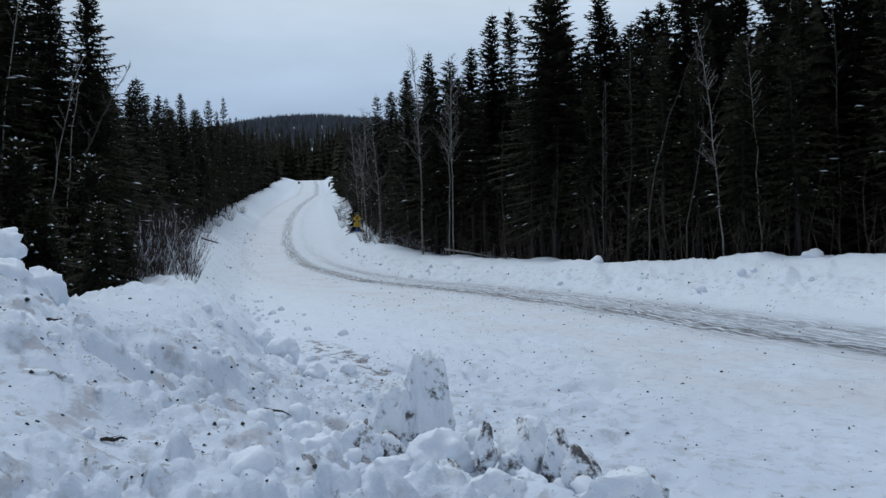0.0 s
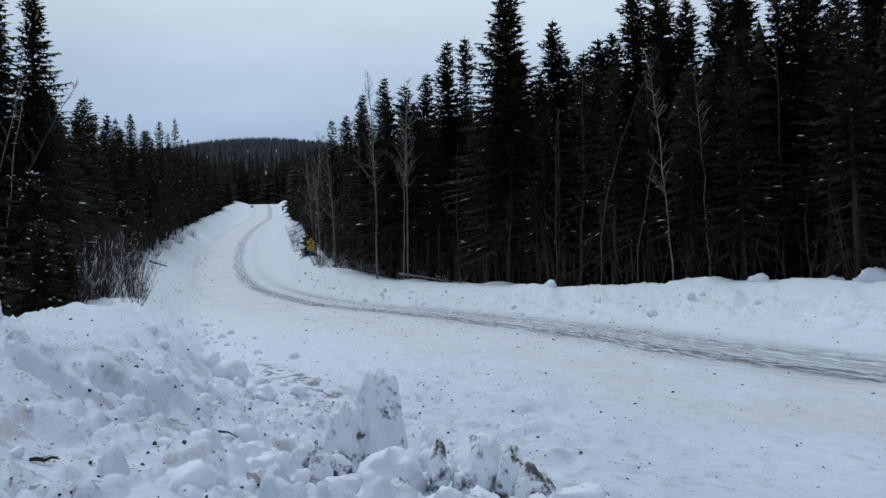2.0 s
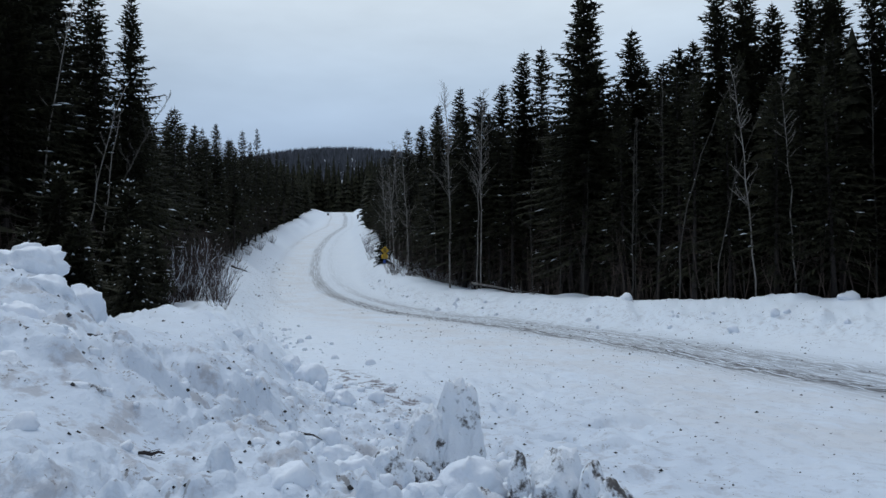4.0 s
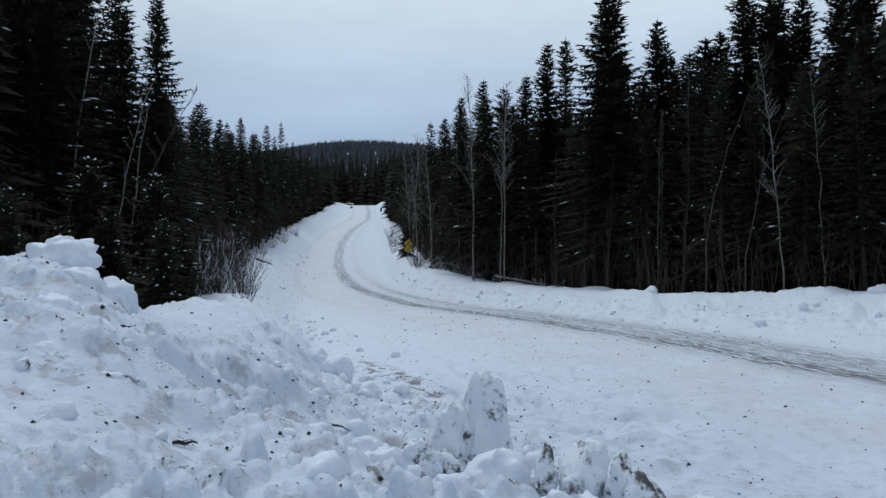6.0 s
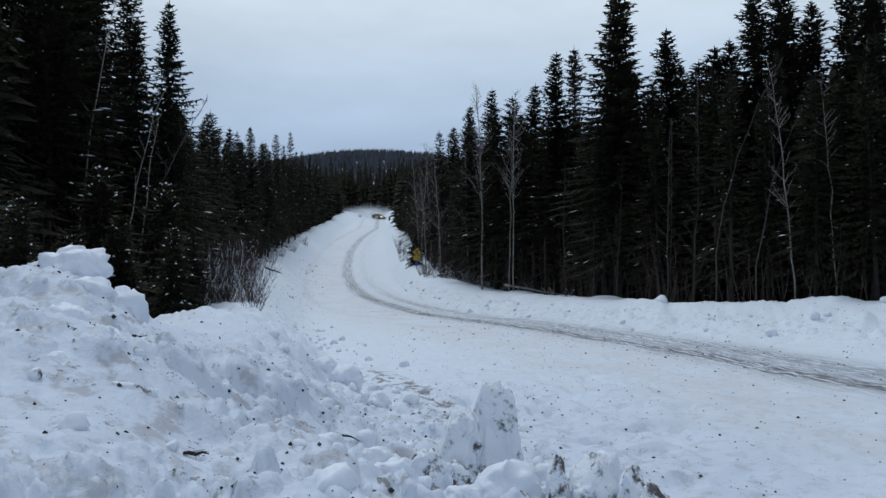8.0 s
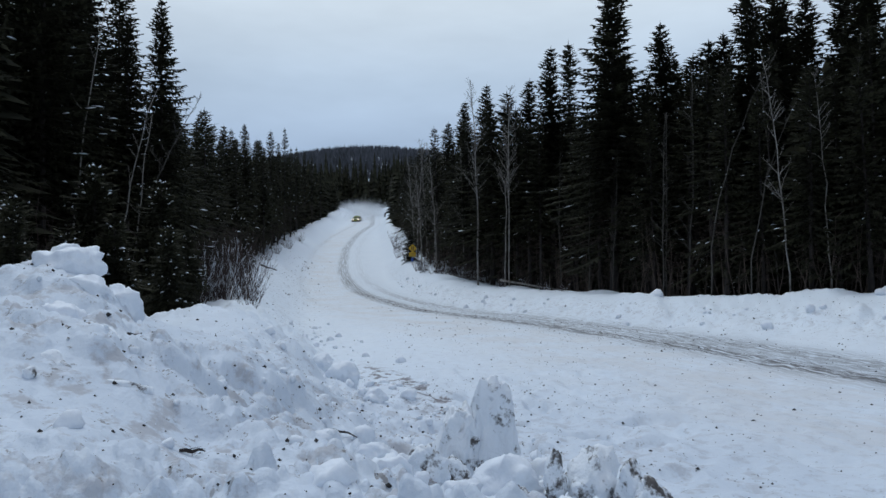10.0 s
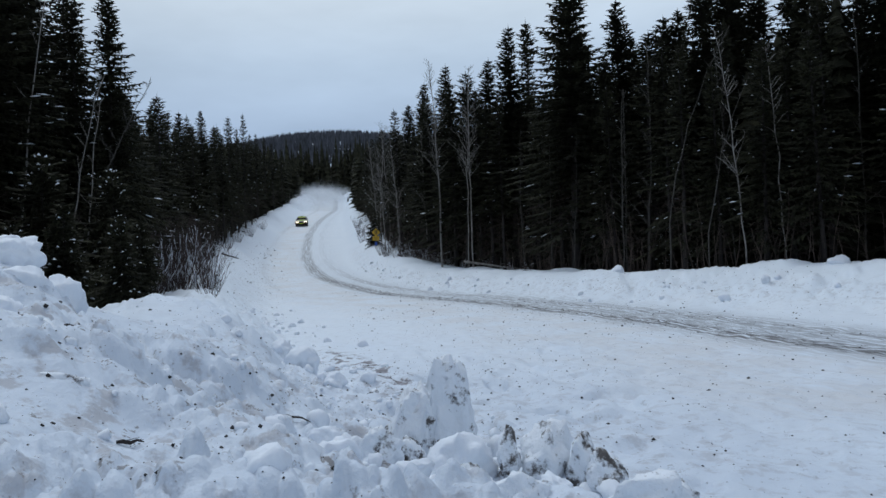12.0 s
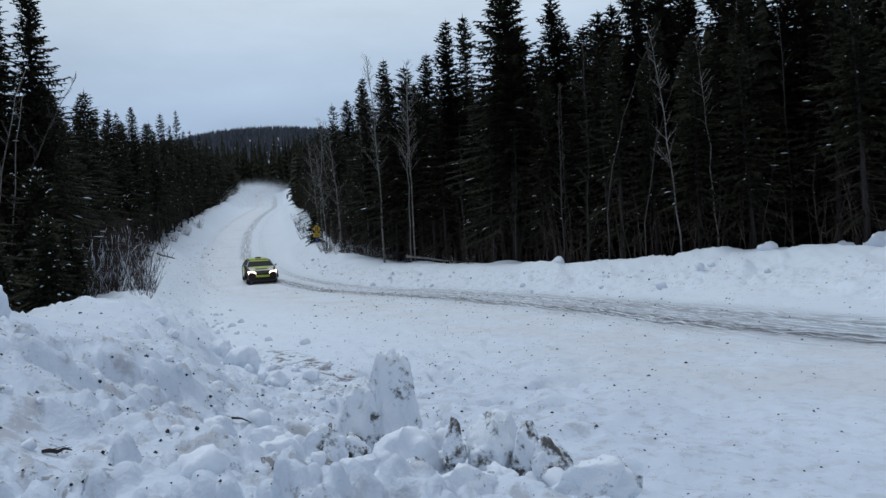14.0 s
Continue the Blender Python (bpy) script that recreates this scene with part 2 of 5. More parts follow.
def smooth_table(rows):
    a = np.array(rows, float)
    v = np.interp(GRID, a[:, 0], a[:, 1])
    return np.convolve(np.pad(v, 2, mode="edge"), np.array([1, 2, 3, 2, 1]) / 9, "valid")


TABLES = {k: smooth_table(v) for k, v in dict(level=LEVEL, toe_e=TOE_EAST, top_e=TOP_EAST, rise_e=RISE_EAST, toe_w=TOE_WEST, top_w=TOP_WEST, rise_w=RISE_WEST).items()}


def table(key, y):
    return np.interp(y, GRID, TABLES[key])


def ease(t):
    t = np.clip(t, 0, 1)
    return t * t * (3 - 2 * t)


def lattice(i, j, seed):
    h = (i.astype(np.int64) * 374761393 + j.astype(np.int64) * 668265263 + seed * 1442695041) & 0xFFFFFFFF
    h = ((h ^ (h >> 13)) * 1274126177) & 0xFFFFFFFF
    return ((h ^ (h >> 16)) & 0xFFFF) / 65535.0 * 2 - 1


def ripple(x, y, size, seed=1):
    """Smooth value noise, -1 to 1."""
    x, y = np.asarray(x, float) / size, np.asarray(y, float) / size
    i, j = np.floor(x), np.floor(y)
    u, v = ease(x - i), ease(y - j)
    a, b, c, d = (lattice(i + p, j + q, seed) for p, q in ((0, 0), (1, 0), (0, 1), (1, 1)))
    return (a * (1 - u) + b * u) * (1 - v) + (c * (1 - u) + d * u) * v


def domes(x, y, size, seed, share):
    """Rounded lumps with creases between them, 0 to 1, over a share of the ground."""
    x, y = np.asarray(x, float) / size, np.asarray(y, float) / size
    i, j = np.floor(x), np.floor(y)
    top = np.zeros_like(x)
    for p in (-1, 0, 1):
        for q in (-1, 0, 1):
            a, b = i + p, j + q
            r = .42 + .26 * lattice(a, b, seed + 2)
            d2 = ((x - a - .5 - .45 * lattice(a, b, seed)) ** 2 + (y - b - .5 - .45 * lattice(a, b, seed + 1)) ** 2) / (r * r)
            there = lattice(a, b, seed + 3) * .5 + .5 < share
            top = np.maximum(top, there * r * np.clip(1 - d2, 0, 1) ** .55)
    return top


def sides(x, y):
    """How far up the east and west banks a place lies: 0 on the road, 1 on top."""
    e0, e1, w0, w1 = (table(k, y) for k in ("toe_e", "top_e", "toe_w", "top_w"))
    return (x - e0) / (e1 - e0), (w0 - x) / (w0 - w1), x - e1, w1 - x


def land(x, y, rough=True):
    x, y = np.asarray(x, float), np.asarray(y, float)
    east, west, past_e, past_w = sides(x, y)
    z = table("level", y)
    z = z + table("rise_e", y) * (ease(east) - .45 * ease(past_e / 3.5)) + table("rise_w", y) * (ease(west) - .55 * ease(past_w / 3.5))
    for a, b, s, h in HEAPS:
        z = z + h * np.exp(-((x - a) ** 2 + (y - b) ** 2) / (2 * s * s))
    far = ease((np.hypot(x, y) - 450) / 500)
    z = z + 225 * np.exp(-((x + 110) / 560) ** 2 - ((y - 1400) / 420) ** 2) * ease((y - 500) / 600) + far * 14 * ripple(x, y, 260, 7)
    z = z - 8 * ease((np.abs(y) - 300) / 300) * (y < 0)
    if rough:
        bank = np.maximum(ease(east * 1.6), ease(west * 1.6))
        near = np.exp(-(np.hypot(x, y) / 26) ** 2) * ease((y + 1.5) / 2.5)
        wx, wy = x + .12 * ripple(x, y, .45, 18) + .04 * ripple(x, y, .14, 19), y + .12 * ripple(x, y, .45, 21) + .04 * ripple(x, y, .14, 22)
        broken = ease(ripple(x, y, 1.7, 23) * 1.1 + .80) * (1 - .9 * np.exp(-((x + 2.4) / .9) ** 2 - ((y - 7.6) / 1.6) ** 2))
        broken = np.maximum(broken, np.exp(-((west - .12) / .26) ** 2) * (.55 + .45 * ripple(x, y, .9, 24)))
        lumps = .13 * ripple(x, y, 1.3, 2) + .05 * ripple(x, y, .55, 3) - .10
        lumps = lumps + (.25 + .75 * broken) * (.30 * domes(wx, wy, .85, 30, .55) + .19 * domes(wx, wy, .40, 40, .5)) + broken * (.15 * domes(wx, wy, .21, 50, .55) + .10 * domes(wx, wy, .11, 60, .5) + .045 * domes(x, y, .055, 65, .4)) + .006 * ripple(x, y, .06, 15)
        verge = np.maximum(ease(east * 1.6), ease(west * 1.3 + .38))
        z = z + verge * near * lumps + bank * (.018 * (1 - near) * ripple(x, y, .7, 3) + .06 * (.3 + .7 * near) * ripple(x, y, 2.4, 6))
        crest = np.exp(-(past_e / 1.6) ** 2)
        z = z + crest * (.10 * ripple(x, y, 2.6, 8) + .05 * ripple(x, y, .9, 9) + .26 * domes(x, y, 1.7, 70, .6) - .09)
        dents = np.exp(-((east - .45) / .3) ** 2) * (y < 60)
        z = z - dents * .16 * ease(ripple(x, y, .7, 16) * 2.2 - .7) + dents * (.05 * ripple(x, y, .3, 17) + .20 * domes(x, y, .55, 80, .3) + .12 * domes(x, y, .3, 90, .3))
        road = 1 - bank
        z = z + road * (.028 * ripple(x, y, .5, 10) + .022 * ripple(x, y, .17, 11)) * np.exp(-(np.hypot(x, y) / 40) ** 2)
        # trodden snow between the heaps and the road
        tread = np.exp(-((x - 1.1) / 2.4) ** 2 - ((y - 8.8) / 4.2) ** 2)
        z = z + tread * (-.15 * ease(ripple(x, y, .42, 12) * 2.2 - .5) + .05 * ripple(x, y, .2, 13) + .07 * domes(x, y, .3, 95, .22))
    return z


def ground_at(x, y):
    return float(land(np.array([x]), np.array([y]))[0])


def path_frame(x, y):
    """Distance from the wheel tracks (east of them is positive) and the way along them."""
    t = np.array(TRACK, float)
    seg = np.hypot(*np.diff(t, axis=0).T)
    s = np.concatenate([[0], np.cumsum(seg)])
    q = np.arange(0, s[-1], .5)
    px, py = np.interp(q, s, t[:, 0]), np.interp(q, s, t[:, 1])
    w = np.ones(13) / 13
    px, py = (np.convolve(np.pad(p, 6, mode="edge"), w, "valid") for p in (px, py))
    dx, dy = np.gradient(px), np.gradient(py)
    n = np.hypot(dx, dy)
    dx, dy = dx / n, dy / n
    lane, along = np.empty(len(x)), np.empty(len(x))
    for k in range(0, len(x), 4000):
        ax, ay = x[k:k + 4000, None] - px, y[k:k + 4000, None] - py
        best = (ax * ax + ay * ay).argmin(1)
        r = np.arange(len(best))
        lane[k:k + 4000] = ax[r, best] * dy[best] - ay[r, best] * dx[best]
        along[k:k + 4000] = q[best] + ax[r, best] * dx[best] + ay[r, best] * dy[best]
    return lane, along


def build_ground():
    front = np.concatenate([np.arange(-46, -39, .6), np.arange(-39, 33, .165), np.arange(33, 46, .3)])
    rest = np.arange(48, 311, 4.0)
    ang = np.radians(np.concatenate([front, rest]))
    rad = [0.5]
    while rad[-1] < 4200:
        rad.append(rad[-1] * (1.0085 if 2.2 < rad[-1] < 15 else 1.0115 if 2 < rad[-1] < 60 else 1.02 if rad[-1] < 300 else 1.06))
    rad = np.array(rad)
    na, nr = len(ang), len(rad)
    x = (rad[:, None] * np.sin(ang)).ravel()
    y = (rad[:, None] * np.cos(ang)).ravel()
    x, y = np.append(x, 0.0), np.append(y, 0.0)
    z = land(x, y)
    i, j = np.meshgrid(np.arange(nr - 1), np.arange(na), indexing="ij")
    a, b = i * na + j, i * na + (j + 1) % na
    quads = np.stack([a, b, b + na, a + na], -1).reshape(-1, 4)
    fan = np.stack([np.full(na, nr * na), np.arange(na), (np.arange(na) + 1) % na], -1)
    me = bpy.data.meshes.new("ground")
    me.from_pydata(np.stack([x, y, z], 1).tolist(), [], [q[::-1] for q in quads.tolist()] + fan.tolist())
    me.shade_smooth()
    lane, along = path_frame(x, y)
    east, west, _, _ = sides(x, y)
    near = np.hypot(x, y)
    bank = np.maximum(ease(east * 2.5), ease(west * 2.5))
    heap = np.exp(-((x + .3) / 3.2) ** 2 - ((y - 5.0) / 4.0) ** 2)
    grit = np.clip(.9 * np.exp(-((x + 2.0) / 1.3) ** 2 - ((y - 4.3) / 1.6) ** 2) + .5 * np.exp(-((east - .42) / .22) ** 2) * (y < 70) * (y > 8) + .95 * heap + .25 * np.exp(-((lane + 3) / 5) ** 2) * (near < 60) + .3 * np.exp(-((west - .35) / .5) ** 2) * (y < 60) * (y > 5), 0, 1)
    scuff = np.exp(-((x + .55 + (y - 11.2) * .3) / .42) ** 2 - ((y - 11.2) / 2.6) ** 2)
    # grey tone falls off with distance from the viewpoint, weaker up the east bank
    near_grey = np.clip(np.exp(-((near - 3) / 11) ** 2) * (1 - .75 * ease(east * 3)) + .4 * heap, 0, 1)
    for key, v in (("near_grey", near_grey), ("lane", lane), ("along", along), ("grit", grit), ("road", (1 - bank) * (y < 240)), ("scuff", scuff)):
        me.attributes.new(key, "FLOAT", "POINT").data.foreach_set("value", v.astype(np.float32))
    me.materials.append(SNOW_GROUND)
    return tagged(new("ground", me), "snow-covered ground with a ploughed winter road and lumpy banks", "ground", kind="structure")


build_ground()

# ---- helpers for meshes ----


class Shape:
    """Collects points and faces for one mesh."""

    def __init__(self):
        self.points, self.faces = [], []

    def add(self, points, faces):
        k = len(self.points)
        self.points += [tuple(p) for p in points]
        self.faces += [tuple(i + k for i in f) for f in faces]

    def tube(self, line, radii, n=4):
        """A tapering tube along a line of points."""
        rings = []
        for k, p in enumerate(line):
            p = Vector(p)
            d = (Vector(line[min(k + 1, len(line) - 1)]) - Vector(line[max(k - 1, 0)])).normalized()
            u = d.orthogonal().normalized()
            w = d.cross(u)
            rings.append([p + (u * math.cos(2 * math.pi * i / n) + w * math.sin(2 * math.pi * i / n)) * radii[k] for i in range(n)])
        pts = [p for r in rings for p in r]
        faces = [(k * n + i, k * n + (i + 1) % n, (k + 1) * n + (i + 1) % n, (k + 1) * n + i) for k in range(len(line) - 1) for i in range(n)]
        faces += [tuple(reversed(range(n))), tuple(range((len(line) - 1) * n, len(line) * n))]
        self.add(pts, faces)

    def blob(self, centre, size, rng, rings=3, n=6, rough=.2):
        """A small lump."""
        c = Vector(centre)
        pts = [c + Vector((0, 0, -size[2]))]
        for k in range(1, rings):
            a = math.pi * k / rings
            for i in range(n):
                b = 2 * math.pi * (i + .5 * (k % 2)) / n
                r = 1 + rng.uniform(-rough, rough)
                pts.append(c + Vector((math.sin(a) * math.cos(b) * size[0], math.sin(a) * math.sin(b) * size[1], -math.cos(a) * size[2])) * r)
        pts.append(c + Vector((0, 0, size[2])))
        faces = [(0, 1 + (i + 1) % n, 1 + i) for i in range(n)]
        for k in range(rings - 2):
            faces += [(1 + k * n + i, 1 + k * n + (i + 1) % n, 1 + (k + 1) * n + (i + 1) % n, 1 + (k + 1) * n + i) for i in range(n)]
        last = len(pts) - 1
        faces += [(last, last - n + i, last - n + (i + 1) % n) for i in range(n)]
        self.add(pts, faces)

    def box(self, lo, hi):
        (a, b, c), (d, e, f) = lo, hi
        self.add([(a, b, c), (d, b, c), (d, e, c), (a, e, c), (a, b, f), (d, b, f), (d, e, f), (a, e, f)],
                 [(3, 2, 1, 0), (4, 5, 6, 7), (0, 1, 5, 4), (1, 2, 6, 5), (2, 3, 7, 6), (3, 0, 4, 7)])

    def mesh(self, name, mat, smooth=False):
        me = bpy.data.meshes.new(name)
        me.from_pydata(self.points, [], self.faces)
        me.materials.append(mat)
        if smooth:
            me.shade_smooth()
        me.update()
        return me


def part(name, shape, mat, parent, label="", smooth=False, bevel=0.0):
    """Links a shape as one mesh object under a thing or a part."""
    ob = new(name, shape.mesh(name, mat, smooth) if isinstance(shape, Shape) else shape)
    ob.parent = parent
    if bevel:
        mod = ob.modifiers.new("bevel", "BEVEL")
        mod.width, mod.segments, mod.limit_method = bevel, 2, "ANGLE"
    return tagged(ob, label) if label else ob


def root(name, label, category, group="", kind=""):
    return tagged(new(name), label, category, group, kind)


# ---- trees ----


def spruce(h, r, seed, label, bare=.12, dead=.3, step=.3, arms=8, detail=.15, snow=.05, club=0.0):
    """A spruce: trunk, boughs of short sprigs in whorls, dead lower twigs and strips of snow. h: height, r: radius of the crown."""
    rng = random.Random(seed)
    ob = root("spruce_tree", label, "tree", "spruces beside the road")
    trunk = Shape()
    lean = (rng.uniform(-.010, .010), rng.uniform(-.010, .010))
    line = [(lean[0] * h * u + .02 * rng.uniform(-1, 1), lean[1] * h * u + .02 * rng.uniform(-1, 1), h * u - .3 * (u == 0)) for u in (0, .15, .3, .5, .7, .85, 1)]
    base = .009 * h + .02
    trunk.tube(line, [base * (1.25 if u == 0 else 1 - u * .93) for u in (0, .15, .3, .5, .7, .85, 1)], 7)
    part("trunk", trunk, BARK, ob, smooth=True)
    crown, twigs, strips = Shape(), Shape(), Shape()
    # some sides of a crown are thinner than others
    gaps = [(rng.uniform(0, 6.28), rng.uniform(.2, .9), rng.uniform(.55, .8)) for _ in range(5)]
    z = h * bare
    while z < h * .99:
        u = z / h
        reach = 1.16 * r * ((1 - u) ** .74) * (1.0 if u > .35 else .74 + .26 * u / .35) + .07
        reach *= 1 + club * math.exp(-((u - .93) / .05) ** 2)
        reach *= rng.uniform(.86, 1.12)
        n = max(5, round(arms * (.55 + .45 * min(1, reach / r * 1.6)) * (1.0 if u > dead else .5)))
        turn = rng.uniform(0, 6.28)
        for i in range(n):
            a = turn + 6.283 * i / n + rng.uniform(-.3, .3)
            length = reach * rng.uniform(.66, 1.12)
            for g, at_u, k in gaps:
                if abs(u - at_u) < .09 and math.cos(a - g) > .6:
                    length *= k
            zz = z + rng.uniform(-.5, .5) * step
            rise = .50 * (u - .42) + rng.uniform(-.16, .10)
            ca, sa = math.cos(a), math.sin(a)
            cx, cy = lean[0] * zz, lean[1] * zz

            def at(d, side=0.0, drop=0.0):
                return (cx + ca * d - sa * side, cy + sa * d + ca * side, zz + d * rise - .34 * d * d / max(length, .3) * (1.05 - u) - drop + .28 * max(0, d - .7 * length))

            if u < dead and rng.random() < .6:
                twigs.tube([at(0), at(length * .5), at(length)], [.010, .007, .003], 3)
                for q in (.55,):
                    side = rng.choice((-1, 1)) * length * rng.uniform(.2, .4)
                    twigs.tube([at(length * q), at(length * (q + .25), side)], [.005, .002], 3)
                continue
            fans = max(2, min(11, round(length / detail)))
            pitch = length / fans
            for k in range(fans):
                d0, d1 = pitch * k, pitch * (k + 1)
                q = (k + .5) / fans
                w = min(.30, length * .36) * (1.15 - q) * min(1, .55 + q) * rng.uniform(.65, 1.3) + .04
                for side in (-1, 1):
                    tip = d1 + .35 * pitch + w * rng.uniform(.2, .8)
                    crown.add([at(d0), at(d1, 0, -.02), at(tip, side * w, w * rng.uniform(-.05, .45))], [(0, 1, 2)])
                if (k + i) % 2:
                    crown.add([at(d0), at(d1), at((d0 + d1) / 2 + .04, rng.uniform(-.08, .08), rng.uniform(.07, .13) + .3 * w)], [(0, 1, 2)])
            crown.add([at(length * .86, .05), at(length * .86, -.05), at(length * 1.10)], [(0, 1, 2)])
            if rng.random() < snow:
                d = length * rng.uniform(.35, .8)
                e = d + min(.38, length * rng.uniform(.12, .3))
                w, o = rng.uniform(.022, .055), rng.uniform(-.12, .12) * length
                strips.add([at(d, o, -.02), at((d + e) / 2, o - w, -.015), at(e, o * 1.2, -.02), at((d + e) / 2, o + w, -.015), at(d * .4 + e * .6, o, -.035 - w * .6)], [(0, 1, 4), (1, 2, 4), (2, 3, 4), (3, 0, 4), (3, 2, 1, 0)])
        z += step * rng.uniform(.78, 1.2) * (1 if u < .8 else .7)
    crown.add([(lean[0] * h + .03, lean[1] * h, h * .96), (lean[0] * h - .03, lean[1] * h, h * .96), (lean[0] * h, lean[1] * h, h * 1.015)], [(0, 1, 2)])
    crown.add([(lean[0] * h, lean[1] * h + .03, h * .96), (lean[0] * h, lean[1] * h - .03, h * .96), (lean[0] * h, lean[1] * h, h * 1.01)], [(0, 1, 2)])
    part("crown", crown, NEEDLES, ob)
    if twigs.faces:
        tagged(part("deadwood", twigs, DEAD_WOOD, ob, "bare brown lower branches"), kind="stuff")
    if strips.faces:
        tagged(part("snow", strips, SNOW, ob, "white strips of snow on the boughs"), kind="stuff")
    return ob


def bare_tree(name, h, seed, bark, label, category, bend=(0.0, 0.0), arms=26, start=.3, spread=.28, girth=.010):
    """A leafless tree: a bending trunk, limbs and fine twigs."""
    rng = random.Random(seed)
    ob = root(name, label, category)
    wob = [(rng.uniform(-.045, .045), rng.uniform(-.045, .045)) for _ in range(12)]

    def stem(u):
        k = u * 10
        i, f = int(min(k, 10)), k - int(min(k, 10))
        wx = wob[i][0] * (1 - f) + wob[i + 1][0] * f
        wy = wob[i][1] * (1 - f) + wob[i + 1][1] * f
        return Vector((bend[0] * u * u + wx, bend[1] * u * u + wy, h * u - .3 * (u == 0)))

    trunk = Shape()
    us = [i / 10 for i in range(11)]
    trunk.tube([stem(u) for u in us], [h * girth * (1.15 - u) + .004 for u in us], 6)
    part("trunk", trunk, bark, ob, smooth=True)
    for _ in range(arms):
        limbs = Shape()
        u = start + (1 - start) * rng.random() ** .8
        a = rng.uniform(0, 6.283)
        length = h * spread * (1.08 - u) * rng.uniform(.5, 1.2) + .15
        p = stem(min(u, .98))
        d = Vector((math.cos(a) * .75, math.sin(a) * .75, rng.uniform(.45, 1.0))).normalized()
        line = [p]
        for k in range(4):
            d = (d + Vector((rng.uniform(-.2, .2), rng.uniform(-.2, .2), rng.uniform(-.1, .18)))).normalized()
            line.append(line[-1] + d * length / 4)
        limbs.tube(line, [.0016 * h * (1.1 - u) * (1 - k / 5) + .003 for k in range(5)], 4)
        for k in range(1, 5):
            for _ in range(2):
                e = (d + Vector((rng.uniform(-.9, .9), rng.uniform(-.9, .9), rng.uniform(-.2, .7)))).normalized()
                q = line[k] + e * length * rng.uniform(.12, .3)
                limbs.tube([line[k], (line[k] + q) / 2 + Vector((0, 0, rng.uniform(-.03, .03))), q], [.005, .004, .002], 3)
        part("limb", limbs, bark, ob)
    return ob


def shrub(h, seed, stems=34, spread=1.0, label="leafless brown alder shrub standing in snow", mat=None):
    rng = random.Random(seed)
    ob = root("bare_shrub", label, "shrub", "shrubs along the bank")
    frost = Shape()
    for _ in range(stems):
        wood = Shape()
        a, b = rng.uniform(0, 6.283), rng.uniform(.1, 1) * spread
        p = Vector((math.cos(a) * b * .35, math.sin(a) * b * .35, -.15))
        d = Vector((math.cos(a) * b * .45, math.sin(a) * b * .45, 1)).normalized()
        length = h * rng.uniform(.55, 1.1)
        line = [p]
        for _ in range(4):
            d = (d + Vector((rng.uniform(-.22, .22), rng.uniform(-.22, .22), .05))).normalized()
            line.append(line[-1] + d * length / 4)
        wood.tube(line, [.011, .009, .007, .005, .002], 3)
        for k in (1, 2, 3, 4):
            for _ in range(2):
                e = (d + Vector((rng.uniform(-.7, .7), rng.uniform(-.7, .7), rng.uniform(-.1, .5)))).normalized()
                wood.tube([line[k], line[k] + e * length * rng.uniform(.1, .28)], [.005, .002], 3)
        part("stem", wood, mat or TWIG_WOOD, ob)
        for k in (1, 2, 3):
            if rng.random() < .3:
                a, b = line[k], line[k + 1].lerp(line[k], .3)
                frost.tube([a + Vector((0, -.012, .01)), (a + b) / 2 + Vector((0, -.016, .022)), b + Vector((0, -.01, .01))], [.004, .015, .004], 3)
    tagged(part("snow", frost, SNOW, ob, "white snow caught on the stems"), kind="stuff")
    return ob


def put(ob, x, y, size=1.0, turn=0.0, sink=.1, tilt=(0, 0), stretch=1.0):
    ob.matrix_basis = pose(x, y, ground_at(x, y) - sink, tilt[0], tilt[1], turn) @ Matrix.Diagonal((size, size, size * stretch, 1))
    return ob


def again(ob, x, y, size=1.0, turn=0.0, sink=.1, tilt=(0, 0), stretch=1.0, label=""):
    m = pose(x, y, ground_at(x, y) - sink, tilt[0], tilt[1], turn) @ Matrix.Diagonal((size, size, size * stretch, 1))
    o = ob.copy()
    scene.collection.objects.link(o)
    for c in ob.children:
        k = c.copy()
        scene.collection.objects.link(k)
        k.parent = o
    o.matrix_basis = m
    return tagged(o, label) if label else o


TALL = "tall dark green spruce with specks of snow at the forest edge"
FULL = [spruce(13, 2.2, 11, TALL, step=.20, arms=10, detail=.14, snow=.12),
        spruce(13, 1.9, 12, TALL, bare=.10, dead=.34, step=.20, arms=10, detail=.14, snow=.15),
        spruce(13, 1.25, 13, "narrow dark green spruce at the forest edge", bare=.2, dead=.42, step=.2, arms=9, detail=.13, snow=.12, club=.5),
        spruce(13, 2.0, 14, "tall dark spruce with snow along its boughs at the forest edge", bare=.08, dead=.28, step=.20, arms=10, detail=.14, snow=.3)]
PLAIN = [spruce(11, 1.9, 21, "dark green spruce standing in the forest", step=.30, arms=9, detail=.24, snow=.07, dead=.32),
         spruce(11, 1.5, 22, "slim dark green spruce standing in the forest", step=.29, arms=9, detail=.23, snow=.10, bare=.15, dead=.38, club=.4),
         spruce(11, 2.1, 23, "broad dark green spruce standing in the forest", step=.31, arms=9, detail=.24, snow=.07, dead=.26)]
YOUNG = [spruce(2.6, .85, 41, "young spruce with snow on its boughs", bare=.02, dead=.0, step=.12, arms=9, detail=.11, snow=.26),
         spruce(3.2, 1.0, 42, "young snow-dusted spruce on the bank", bare=.02, dead=.0, step=.13, arms=9, detail=.11, snow=.26)]


